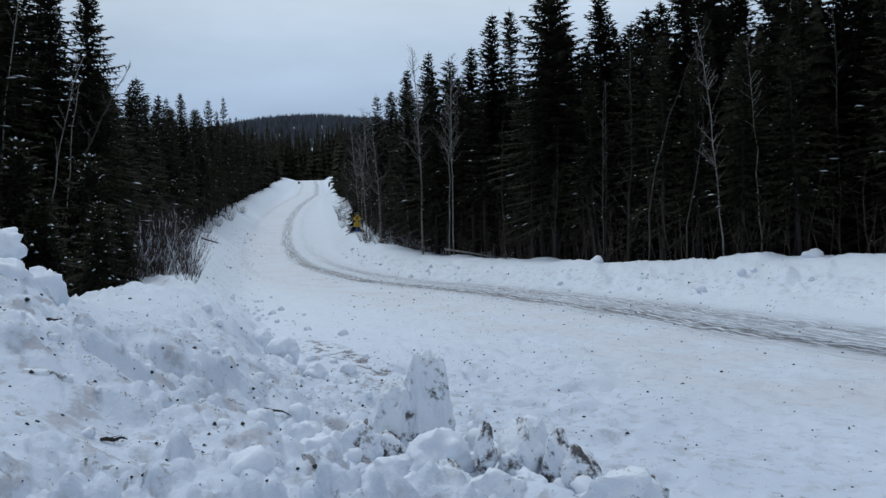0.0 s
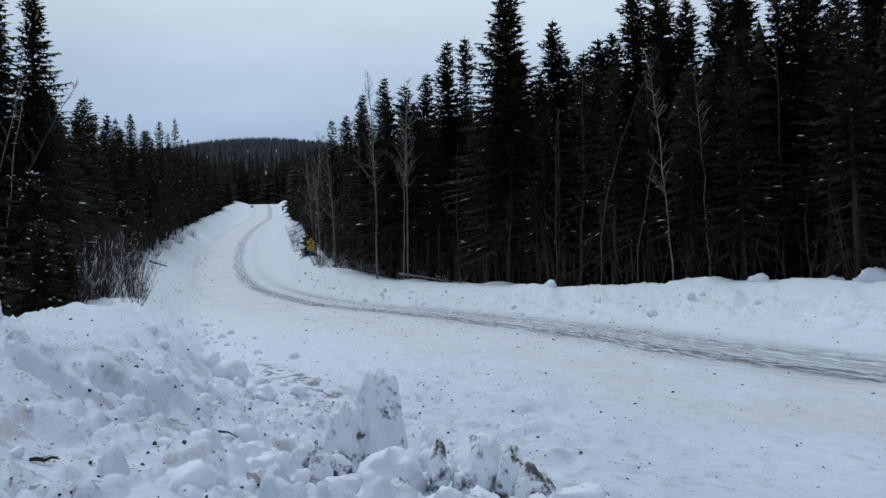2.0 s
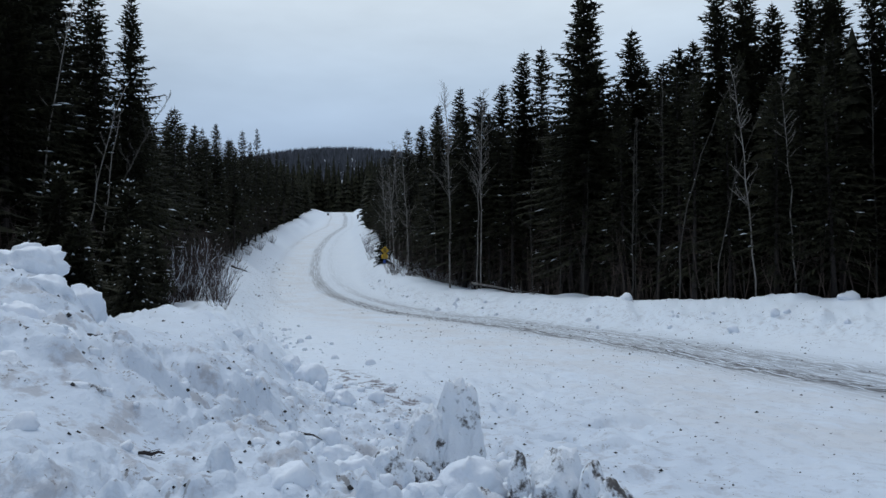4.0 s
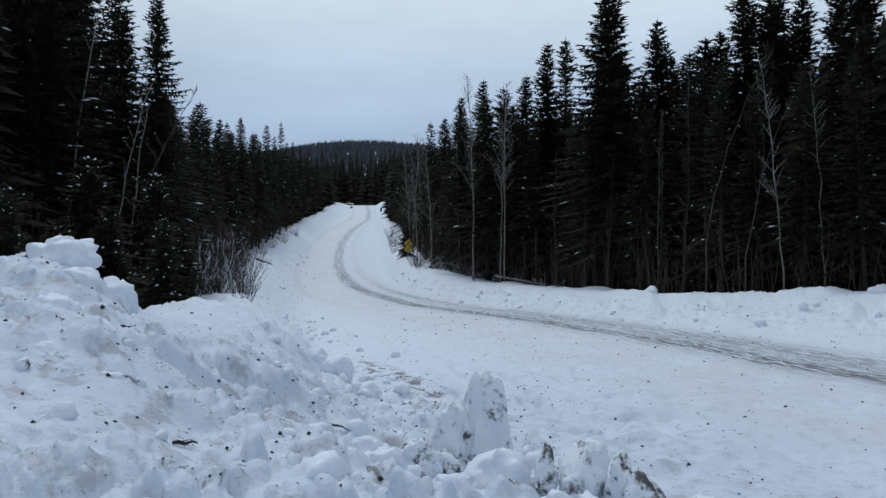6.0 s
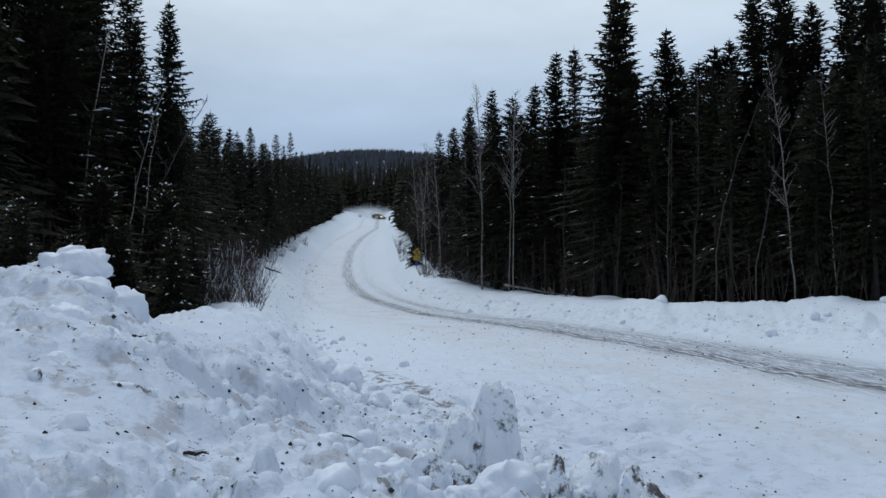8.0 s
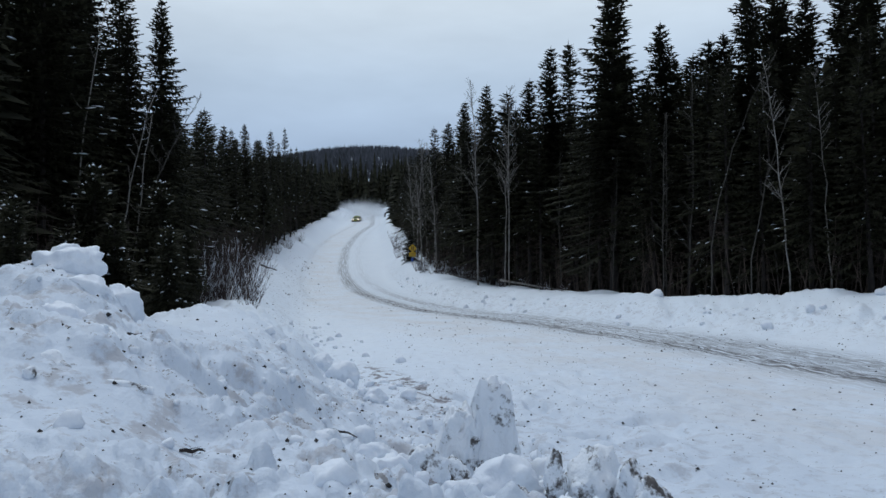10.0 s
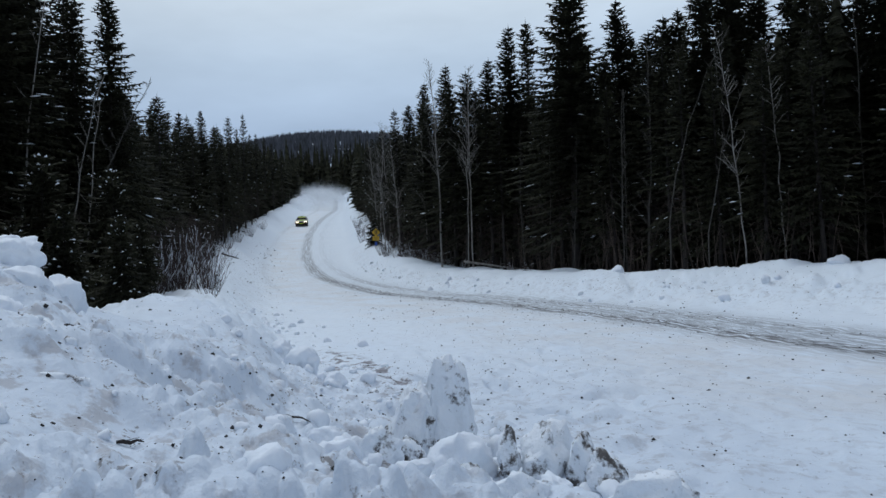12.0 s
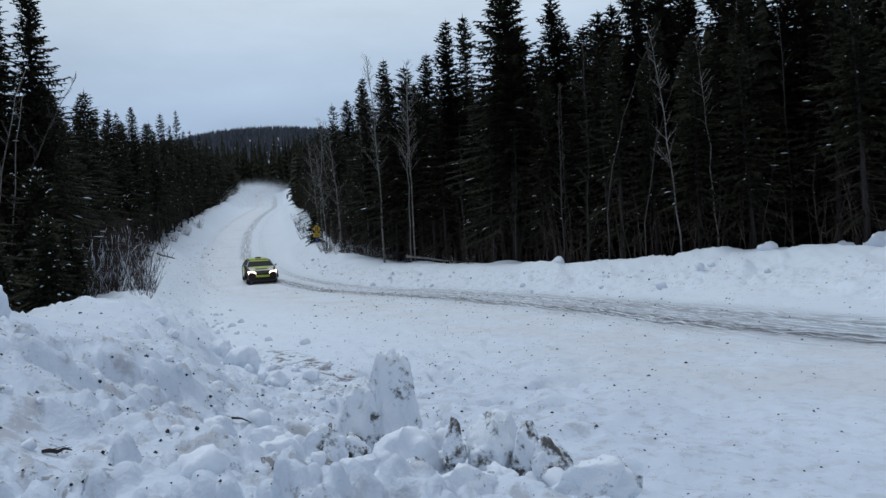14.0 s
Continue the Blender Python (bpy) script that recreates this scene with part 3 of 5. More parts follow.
# trees that stand out at the edge: kind, x, y, height of the tip above the sea of the road
KEY = ((0, 7.9, 33.0, 15.2, 1.44), (0, 10.3, 33.4, 13.2, 1.19), (1, 6.5, 41.5, 14.6, 1.35), (2, 7.4, 40.5, 14.6, 1.2), (1, 5.6, 44, 13.4, 1.25), (1, 10.7, 30.4, 10.8, 1.25),
       (0, 11.6, 31, 11.6, 1.25), (0, 12.2, 28.4, 13.2, 1.15), (1, 13.1, 28, 13.6, 1.2), (0, 14.2, 28, 12.4, 1.15), (0, 15.3, 26, 13.2, 1.2), (1, 16.0, 24.6, 12.4, 1.1),
       (1, 18.0, 25.4, 13.6, 1.1), (0, 20.0, 24.6, 13.8, 1.1), (1, 21.8, 23.2, 13.4, 1.1), (1, 17.0, 24.6, 13.2, 1), (0, 18.8, 23.2, 13.4, 1), (1, 20.6, 22.6, 13, 1.1),
       (0, 22.6, 20.6, 13.5, 1), (0, 16.2, 29, 14, 1), (1, 3.3, 49, 14.4, 1.2), (1, 2.0, 53, 14.2, 1.15), (2, 4.6, 47.5, 12.6, 1.2), (1, 0.9, 58, 13.7, 1.1),
       (1, 8.8, 38, 12.6, 1), (0, -8.75, 23.2, 10.6, 0.72), (2, -10.0, 23.6, 10.2, 0.8), (0, -11.0, 20.4, 12.2, 1), (1, -12.2, 21.6, 12.8, 1), (0, -12.4, 18.0, 13, 1),
       (0, -13.6, 17.2, 13.0, 1.0), (1, -10.8, 17.0, 9.4, 0.9), (0, -10.2, 13.6, 10.4, 0.9), (1, -12, 13.0, 12, 1), (1, -11.9, 31, 7.6, 0.8), (2, -12.6, 35, 8.6, 0.9),
       (1, 9.3, 36.5, 12.4, 1.2), (0, 11.4, 35, 12.0, 1.2), (1, 8.9, 31.2, 10.0, 1.1), (0, 12.6, 32, 12.2, 1.2), (1, 9.8, 38.5, 13.0, 1.1), (0, 14.6, 31, 13.2, 1.2),
       (0, -11.4, 23.6, 13.0, 1.1), (1, -12.8, 24.6, 13.6, 1.1), (0, -10.9, 21.8, 11.8, 1.0), (0, -13.4, 21.4, 14.0, 1.1), (1, -11.9, 27.2, 13.2, 1.1), (0, -14.6, 25.4, 14.2, 1.2),
       (0, -10.1, 27.4, 8.2, 1.1), (1, -10.9, 29.6, 8.8, 1.1), (0, -9.7, 25.4, 7.4, 1.0), (1, -11.6, 31.6, 9.2, 1.1), (0, -12.4, 34.0, 9.6, 1.1), (0, -13.23, 40.0, 9.7, 0.85),
       (5, -14.08, 44.0, 10.1, 0.7), (1, -14.85, 48.0, 11.6, 0.85), (0, -15.21, 52.0, 12.4, 0.85), (5, -15.79, 56.0, 13.0, 0.7), (1, -15.64, 59.0, 13.9, 0.85), (5, -16.44, 66.0, 14.0, 0.7),
       (6, -16.95, 70.0, 14.8, 0.8), (6, -16.96, 74.0, 16.4, 0.8), (4, -18.07, 86.0, 19.0, 0.75), (5, -17.54, 80.0, 16.3, 0.7), (4, -20.18, 104.0, 19.8, 0.75), (5, -20.81, 114.0, 21.1, 0.7),
       (4, -21.74, 126.0, 22.0, 0.75), (4, -15.25, 64.0, 13.0, 0.75), (6, -13.71, 50.0, 11.2, 0.8), (5, -13.77, 46.0, 10.3, 0.7), (5, -18.55, 92.0, 17.7, 0.7), (5, -22.55, 140.0, 23.0, 0.7))
used = []
for kind, x, y, tip, wide in KEY:
    g = ground_at(x, y)
    tree, tall = (FULL[kind], 13) if kind < 4 else (PLAIN[kind - 4], 11)
    s = (tip - g + .1) / tall
    o = again(tree, x, y)
    o.matrix_basis = pose(x, y, g - .1, 0, 0, (x * 77 + y * 31) % 360) @ Matrix.Diagonal((wide, wide, s, 1))
    used.append((x, y, 1.5))


def fill(x0, x1, y0, y1, count, kinds, lo, hi, gap, rng, clear=1.4, grow=lambda x, y: 1.0):
    """Trees at random between two lines beside the road, none on it and none too close to another."""
    made = tries = 0
    while made < count and tries < count * 12:
        tries += 1
        y = rng.uniform(y0, y1)
        side = x0 if rng.random() < .5 else x1
        d = clear + abs(x1 - x0) * rng.random() ** 1.4
        x = float(table("top_e", y)) + d if x0 >= 0 else float(table("top_w", y)) - d
        if any((x - a) ** 2 + (y - b) ** 2 < max(gap, c) ** 2 * .8 for a, b, c in used):
            continue
        s = rng.uniform(lo, hi) * grow(x, y) / 11
        w = rng.uniform(.8, 1.15) * min(1.15, s + .1)
        g = ground_at(x, y)
        o = again(rng.choice(kinds), x, y)
        o.matrix_basis = pose(x, y, g - .1, rng.uniform(-1.5, 1.5), rng.uniform(-1.5, 1.5), rng.uniform(0, 360)) @ Matrix.Diagonal((w, w, s, 1))
        used.append((x, y, gap))
        made += 1


rng = random.Random(5)
fill(0, 6, 4, 38, 64, PLAIN, 7.2, 9.6, 1.15, rng, 1.4)
fill(0, 6, 38, 50, 24, PLAIN, 9.0, 11.6, 1.2, rng, 1.4)
fill(0, 5, 50, 112, 55, PLAIN, 8.5, 11.2, 1.3, rng, 1.2)
fill(-6, -1, 8, 25, 24, PLAIN, 6.6, 9.4, 1.2, rng, 6.4)
fill(-6, -1, 25, 37, 16, PLAIN, 6.6, 9.0, 1.2, rng, 4.4)
fill(-6, -1, 37, 60, 32, PLAIN, 8.4, 10.2, 1.25, rng, 2.2)
fill(-5, -1, 60, 92, 34, PLAIN, 9.2, 11.2, 1.4, rng, 1.3)
fill(-5, -1, 92, 124, 26, PLAIN, 10.0, 12.2, 1.4, rng, 1.5)
for ob, x, y in ((FULL[0], 24, 26), (FULL[1], 21, 28), (FULL[2], 18, 30), (FULL[3], 23.4, 22.6), (PLAIN[0], 26, 22), (PLAIN[1], -18, 15), (PLAIN[2], -17, 24)):
    put(ob, x, y, 1, 40)


def far_spruce(rng, whorls, arms, h=11.0, r=1.75):
    """Points and triangles of a simple spruce for the depth of the forest."""
    pts, tris = [], []
    for w in range(whorls):
        u = .03 + .95 * w / (whorls - 1)
        z, reach = h * u, r * (1 - u) ** .75 * rng.uniform(.8, 1.15) + .12
        turn = rng.uniform(0, 6.28)
        for i in range(arms):
            a = turn + 6.283 * i / arms + rng.uniform(-.3, .3)
            q = reach * rng.uniform(.6, 1.15)
            ca, sa, wd = math.cos(a), math.sin(a), q * rng.uniform(.35, .55) + .08
            k = len(pts)
            drop = h / whorls
            pts += [(0, 0, z + drop * .9), (ca * q * .6 - sa * wd, sa * q * .6 + ca * wd, z - drop * .35), (ca * q * 1.1, sa * q * 1.1, z - drop * rng.uniform(.2, .7)), (ca * q * .6 + sa * wd, sa * q * .6 - ca * wd, z - drop * .35)]
            tris += [(k, k + 1, k + 2), (k, k + 2, k + 3)]
    k = len(pts)
    pts += [(.1, 0, h * .93), (-.1, 0, h * .93), (0, 0, h * 1.03)] + [(.13 * math.cos(b), .13 * math.sin(b), 0) for b in (0, 2.1, 4.2)]
    tris += [(k, k + 1, k + 2), (k + 3, k + 4, k + 2), (k + 4, k + 5, k + 2), (k + 5, k + 3, k + 2)]
    return np.array(pts), np.array(tris)


def woods(name, label, spots, seed, whorls, arms):
    """Deep forest that nobody could count: spots of x, y, height, breadth."""
    rng = random.Random(seed)
    kinds = [far_spruce(rng, whorls, arms) for _ in range(6)]
    spots = np.array(spots)
    ground = land(spots[:, 0], spots[:, 1]) - .1
    pts, tris, total = [], [], 0
    for (x, y, h, w), g in zip(spots.tolist(), ground.tolist()):
        p, t = rng.choice(kinds)
        a = rng.uniform(0, 6.28)
        q = np.stack([(p[:, 0] * math.cos(a) - p[:, 1] * math.sin(a)) * w + x, (p[:, 0] * math.sin(a) + p[:, 1] * math.cos(a)) * w + y, p[:, 2] * h / 11 + g], 1)
        pts.append(q)
        tris.append(t + total)
        total += len(p)
    me = bpy.data.meshes.new(name)
    me.from_pydata(np.concatenate(pts).tolist(), [], np.concatenate(tris).tolist())
    me.materials.append(NEEDLES)
    return tagged(new(name, me), label, "forest", kind="stuff")


def band(rng, count, y0, y1, side, lo, hi, near, depth):
    made = []
    while len(made) < count:
        y = rng.uniform(y0, y1)
        d = near + depth * rng.random()
        x = float(table("top_e", y)) + d if side > 0 else float(table("top_w", y)) - d
        made.append((x, y, rng.uniform(lo, hi), rng.uniform(.75, 1.15)))
    return made


rng = random.Random(6)
woods("deep_forest", "dense dark spruce forest beyond the road bank", band(rng, 330, 0, 42, 1, 7.2, 10.0, 5.0, 18) + band(rng, 60, 42, 52, 1, 8, 10.8, 5.0, 18) + band(rng, 210, 50, 115, 1, 8, 11, 4.0, 14), 1, 18, 7)
woods("deep_forest", "dense dark spruce forest behind the snow heaps", band(rng, 250, 4, 60, -1, 6.0, 9.0, 6.0, 16) + band(rng, 190, 60, 120, -1, 8, 10.2, 4.5, 14), 2, 18, 7)
woods("far_forest", "distant dark spruces along the climbing road", band(rng, 170, 112, 226, 1, 9, 11.5, .9, 14) + band(rng, 120, 112, 160, -1, 10.0, 12.4, 1.2, 16) + band(rng, 120, 160, 226, -1, 8.0, 10.6, 1.2, 16), 3, 16, 8)
woods("far_forest", "distant dark spruces beyond the crest of the road", [(rng.uniform(-95, 45), rng.uniform(244, 275), rng.uniform(16, 21), 1.25) for _ in range(480)] + [(rng.uniform(-75, 15), rng.uniform(275, 330), rng.uniform(19, 25), 1.4) for _ in range(420)], 4, 13, 7)

# ---- young spruces on the banks ----
for k, (x, y, s, turn) in enumerate(((-6.6, 15.0, .95, 0), (-7.6, 16.2, 1.2, 80), (-5.7, 16.6, .75, 140), (-8.6, 14.0, 1.0, 200), (-9.4, 16.5, 1.3, 20), (-7.0, 18.5, 1.1, 60), (-10.4, 15.2, 1.4, 100),
                                     (-8.2, 20.5, 1.2, 210), (-11.6, 25, 1.5, 10), (-11.4, 22.5, 1.3, 50), (-2.3, 61.2, .95, 30), (.9, 51.5, .7, 75), (10.6, 26.2, .55, 190), (9.7, 27.0, .5, 40), (4.2, 42.6, .7, 10),
                                     (-4.9, 8.5, .5, 15), (-5.4, 8.7, .62, 110), (-6.7, 10.6, .8, 200), (-6.2, 12.2, .8, 60), (-4.9, 13.4, .6, 320), (-11.5, 38, 1.2, 20), (-13.0, 47, 1.3, 70), (-14.5, 55, 1.4, 120))):
    if k < 2:
        put(YOUNG[k], x, y, s, turn)
    else:
        again(YOUNG[k % 2], x, y, s, turn)

# ---- birches, aspens and dead stems ----
put(bare_tree("birch_tree", 12.2, 51, PALE_BARK, "leafless white-barked birch at the edge of the spruces", "tree", (-.35, .2), 84, .38, .2, .0044), 2.3, 42.7)
put(bare_tree("birch_tree", 11.0, 52, PALE_BARK, "leafless pale birch with a forked crown beside spruces", "tree", (.2, .2), 46, .42, .2, .0032), 3.75, 39.6)
put(bare_tree("birch_tree", 10.6, 53, PALE_BARK, "slim leafless pale birch beside spruces", "tree", (.5, 0), 36, .45, .2, .0030), 3.6, 39.9, .98, 30)
aspen = put(bare_tree("aspen_tree", 9.5, 54, PALE_BARK, "thin pale leafless aspen by the roadside", "tree", (-.6, .2), 44, .25, .24, .0048), -.2, 53)
for x, y, s, turn in ((-1.0, 62, 1.1, 50), (-.3, 57, .95, 130), (-1.9, 66, 1.1, 200), (.2, 60, 1.2, 260), (-2.4, 71, 1.0, 20), (1.6, 47.4, .9, 90), (-2.6, 78, 1.0, 150), (-3.4, 88, 1.0, 300), (-1.3, 55.5, .8, 10)):
    again(aspen, x, y, s, turn)
put(bare_tree("birch_tree", 9.4, 55, PALE_BARK, "pale birch with a crooked thin stem before dark spruces", "tree", (.9, .2), 9, .4, .1, .003), -10.3, 20.6, 1, 0)
put(bare_tree("birch_tree", 6.6, 56, PALE_BARK, "small crooked pale birch before dark spruces", "tree", (1.0, .2), 7, .4, .12, .0033), -8.6, 19.6, 1, 0)
put(bare_tree("birch_tree", 6.0, 58, PALE_BARK, "small leaning pale birch before dark spruces", "tree", (.7, .4), 6, .4, .12, .003), -8.3, 19.9, 1, 40)
put(bare_tree("birch_tree", 6.7, 57, GREY_BARK, "leaning leafless birch reaching out over the road bank", "tree", (2.2, 0), 18, .6, .2, .0032), -9.2, 21.6, 1, 0)
put(bare_tree("dead_tree", 7.8, 61, PALE_BARK, "dead grey stem with broken snowy limbs among spruces", "tree", (-.6, -.3), 34, .25, .12, .0030), 11.1, 23.2, 1, 0, tilt=(0, -2))
put(bare_tree("dead_tree", 7.0, 62, PALE_BARK, "dead pale stem with crooked limbs among spruces", "tree", (-.2, .2), 18, .6, .15, .0026), 11.95, 22.4)
put(bare_tree("birch_tree", 8.4, 63, GREY_BARK, "thin young birch bent over in an arc", "tree", (2.4, 0), 6, .75, .06, .0018), 9.1, 24.6)
put(bare_tree("dead_tree", 6.4, 64, GREY_BARK, "dead slanting pole leaning into spruces", "tree", (1.6, 0), 8, .5, .1, .0026), 10.1, 23.7)
put(bare_tree("dead_tree", 10.5, 65, PALE_BARK, "dead spruce stem with short snowy limbs at the forest edge", "tree", (.2, 0), 30, .3, .11, .0034), 19.0, 21.2)
put(bare_tree("dead_tree", 7.5, 66, GREY_BARK, "bare dead stem at the dark forest edge", "tree", (.1, 0), 24, .15, .11, .003), 9.0, 29.0)
pole = put(bare_tree("dead_tree", 9, 67, GREY_BARK, "tall bare dead stem at the dark forest edge", "tree", (.3, 0), 22, .2, .11, .0032), 16.6, 22.8)

for x, y, k, turn in ((8.6, 28.2, .8, 20), (11.6, 25.0, .9, 70), (12.3, 24.2, .7, 130), (15.0, 23.0, .95, 200), (17.6, 21.4, .8, 260), (20.2, 19.4, 1.0, 310), (6.9, 33.8, .8, 40), (7.4, 31.4, .7, 90),
                      (13.8, 23.6, 1.0, 10), (22.4, 18.0, .9, 150), (10.2, 27.4, .75, 240), (18.4, 20.6, .7, 280), (6.1, 36.8, .8, 330), (24.0, 16.4, 1.0, 60), (9.4, 27.6, 1.0, 110)):
    again(pole, x, y, k, turn, tilt=((turn % 7) - 3, (turn % 5) - 2))

# ---- shrubs ----
alder = put(shrub(2.4, 71, 52, 1.25), -8.6, 27.0)
alder_low = put(shrub(1.5, 72, 34, 1.0, "low leafless alder shrub standing in snow"), -6.6, 25.6)
for x, y, s, turn in ((-7.7, 25.8, .95, 40), (-9.2, 28.6, 1.1, 90), (-7.9, 29.6, .95, 150), (-8.9, 25.0, 1.0, 200), (-9.9, 31, 1.0, 20), (-9.2, 33.6, .8, 70), (-7.1, 27, .7, 10), (-10.6, 36, .8, 35), (-8.2, 24.2, .9, 300), (-8.3, 28.0, .9, 330)):
    again(alder, x, y, s, turn)
for x, y, s, turn in ((-.2, 49.6, .8, 10), (.5, 48.6, .9, 60), (-1.1, 51.5, .8, 120), (1.1, 47.5, .8, 190), (2.0, 45.6, .6, 90), (1.6, 46.6, .7, 20), (2.7, 44.2, .5, 220), (3.6, 41.8, .5, 130), (.1, 49.0, .7, 310), (4.6, 39.6, .45, 70), (-1.4, 53.4, .8, 210), (5.4, 37.4, .4, 10), (5.9, 35.0, .4, 180), (-2.5, 62.5, .8, 15), (-3.8, 70, .6, 45), (-4.6, 80, 1.0, 75), (-5.2, 88, .9, 20), (-4.1, 76, .8, 10),
                      (-12.0, 46, .7, 30), (-13.6, 58, .7, 60), (-14.6, 66, .7, 60), (-15.6, 76, .8, 60), (-16.6, 88, .8, 10), (-5.4, 21, .5, 50)):
    again(alder_low, x, y, s, turn)


def brush(name, label, count, seed, where, lo, hi, mat):
    """Countless thin saplings and dead stalks under the trees."""
    rng = random.Random(seed)
    s = Shape()
    spots = np.array([where(rng) for _ in range(count)])
    for (x, y), g in zip(spots.tolist(), (land(spots[:, 0], spots[:, 1]) - .1).tolist()):
        h = rng.uniform(lo, hi) * rng.random() ** .5
        d = Vector((rng.uniform(-.2, .2), rng.uniform(-.2, .2), 1))
        p = [Vector((x, y, g))]
        for _ in range(3):
            d = (d + Vector((rng.uniform(-.15, .15), rng.uniform(-.15, .15), 0))).normalized()
            p.append(p[-1] + d * h / 3)
        s.tube(p, [.016, .012, .008, .003], 3)
        for k in (1, 1, 2, 2, 3):
            e = Vector((rng.uniform(-1, 1), rng.uniform(-1, 1), rng.uniform(0, 1))).normalized()
            s.tube([p[k], p[k] + e * h * rng.uniform(.1, .3)], [.006, .002], 3)
    me = s.mesh(name, mat)
    return tagged(new(name, me), label, "undergrowth", kind="stuff")


def east_edge(rng):
    y = rng.uniform(8, 95)
    return float(table("top_e", y)) + 1.0 + 6 * rng.random() ** 1.6, y


def west_edge(rng):
    y = rng.choice((rng.uniform(12, 23), rng.uniform(36, 95), rng.uniform(36, 95)))
    return float(table("top_w", y)) - 3.0 - 6 * rng.random() ** 1.6, y


brush("undergrowth", "brown leafless saplings and stalks under spruces", 1500, 81, east_edge, 1.2, 4.2, DEAD_WOOD)
brush("undergrowth", "dark leafless saplings and stalks under spruces", 700, 82, west_edge, .8, 3.0, TWIG_WOOD)


def hill_wood():
    """The bare hardwood forest on the far hill, with distance haze painted into its colour."""
    rng = random.Random(9)
    s = Shape()
    ys = np.array([rng.uniform(650, 1480) for _ in range(19000)])
    xs = np.array([-110 + rng.uniform(-1, 1) * (160 + y * .16) for y in ys])
    for x, y, g in zip(xs.tolist(), ys.tolist(), land(xs, ys).tolist()):
        h, w = rng.uniform(9, 16), rng.uniform(1.5, 3.0)
        p = [Vector((x + w * math.cos(a + x), y + w * math.sin(a + x), g - .3)) for a in (0, 1.57, 3.14, 4.71)]
        s.add([*p, Vector((x + rng.uniform(-1, 1), y, g + h))], [(4, 1, 0), (4, 2, 1), (4, 3, 2), (4, 0, 3)])
    return tagged(new("hill_forest", s.mesh("hill_forest", HAZED_HARDWOOD)), "leafless forest covering a far hill, coloured bluish grey for haze", "forest", kind="stuff")


hill_wood()

# ---- lumps of ploughed snow ----


def clod(name, size, seed, mat, label, detail=3, rough=.22, tall=0.0):
    """A broken lump of snow with flat and rounded faces."""
    rng = random.Random(seed)
    bm = bmesh.new()
    bmesh.ops.create_icosphere(bm, subdivisions=detail, radius=1)
    cuts = [(Vector((rng.uniform(-1, 1), rng.uniform(-1, 1), rng.uniform(-.6, 1))).normalized(), rng.uniform(.55, .9)) for _ in range(9)]
    for v in bm.verts:
        p = v.co.copy()
        for d, k in cuts:
            over = p.dot(d) - k
            if over > 0:
                p -= d * over * .85
        q = p * 1.7 + Vector((seed, seed * 2, 0))
        p *= 1 + rough * noise.noise(q) + .17 * noise.noise(q * 2.7) + .09 * noise.noise(q * 6.5)
        v.co = (p.x * size[0], p.y * size[1], p.z * size[2])
        if tall:
            u = max(0.0, v.co.z / size[2])
            v.co.x *= 1 - tall * u
            v.co.y *= 1 - tall * u
            v.co.x += .12 * size[0] * u
    me = bpy.data.meshes.new(name)
    bm.to_mesh(me)
    bm.free()
    me.shade_smooth()
    me.materials.append(mat)
    return tagged(new(name, me), label, "snow lump", "lumps of ploughed snow")


def lay(ob, x, y, size=1.0, turn=0.0, sink=.0):
    ob.matrix_basis = pose(x, y, ground_at(x, y) - sink, 0, 0, turn) @ Matrix.Scale(size, 4)
    return ob


GRITTY = "gritty lump of ploughed snow on the heap"
WHITE_LUMP, STAINED = "rounded white snow lump on the roadside heap", "dark-stained lump of ploughed snow beside the road"


def packed(size, top, seed, lean=0.0):
    """A squarish column of packed snow; top: how much of its breadth is left at the upper end."""
    bm = bmesh.new()
    bmesh.ops.create_icosphere(bm, subdivisions=5, radius=1)
    for v in bm.verts:
        x, y, z = (math.copysign(abs(c) ** .55, c) for c in v.co)
        u = (z + 1) / 2
        q = Vector((x * 1.6, y * 1.2, u * 2.2)) + Vector((seed, seed * 2.3, 0))
        k = 1 + .22 * noise.noise(q) + .17 * noise.noise(q * 2.3) + .10 * noise.noise(q * 5.2) + .05 * noise.noise(q * 12)
        w = (1 - (1 - top) * u ** 1.4) * k
        v.co = (size[0] * (x * w + lean * u), size[1] * y * w, 2 * size[2] * u * (1 + .16 * noise.noise(q * 1.3)) + .035 * noise.noise(q * 4))
    me = bpy.data.meshes.new("slab")
    bm.to_mesh(me)
    bm.free()
    me.shade_smooth()
    me.materials.append(STREAKED_SNOW)
    return me


spire = tagged(new("snow_spire"), "upright jagged slab of dirty snow on the roadside heap", "snow lump", "lumps of ploughed snow")
part("upright_slab", packed((.19, .18, .41), .74, 3.7, -.12), None, spire).location = (.16, .02, 0)
part("low_shoulder", packed((.22, .19, .32), .60, 8.2, .36), None, spire, "lower broken shoulder of the slab").location = (-.16, -.03, -.02)
spire.matrix_basis = pose(.27, 5.85, .06, 0, 0, -6)
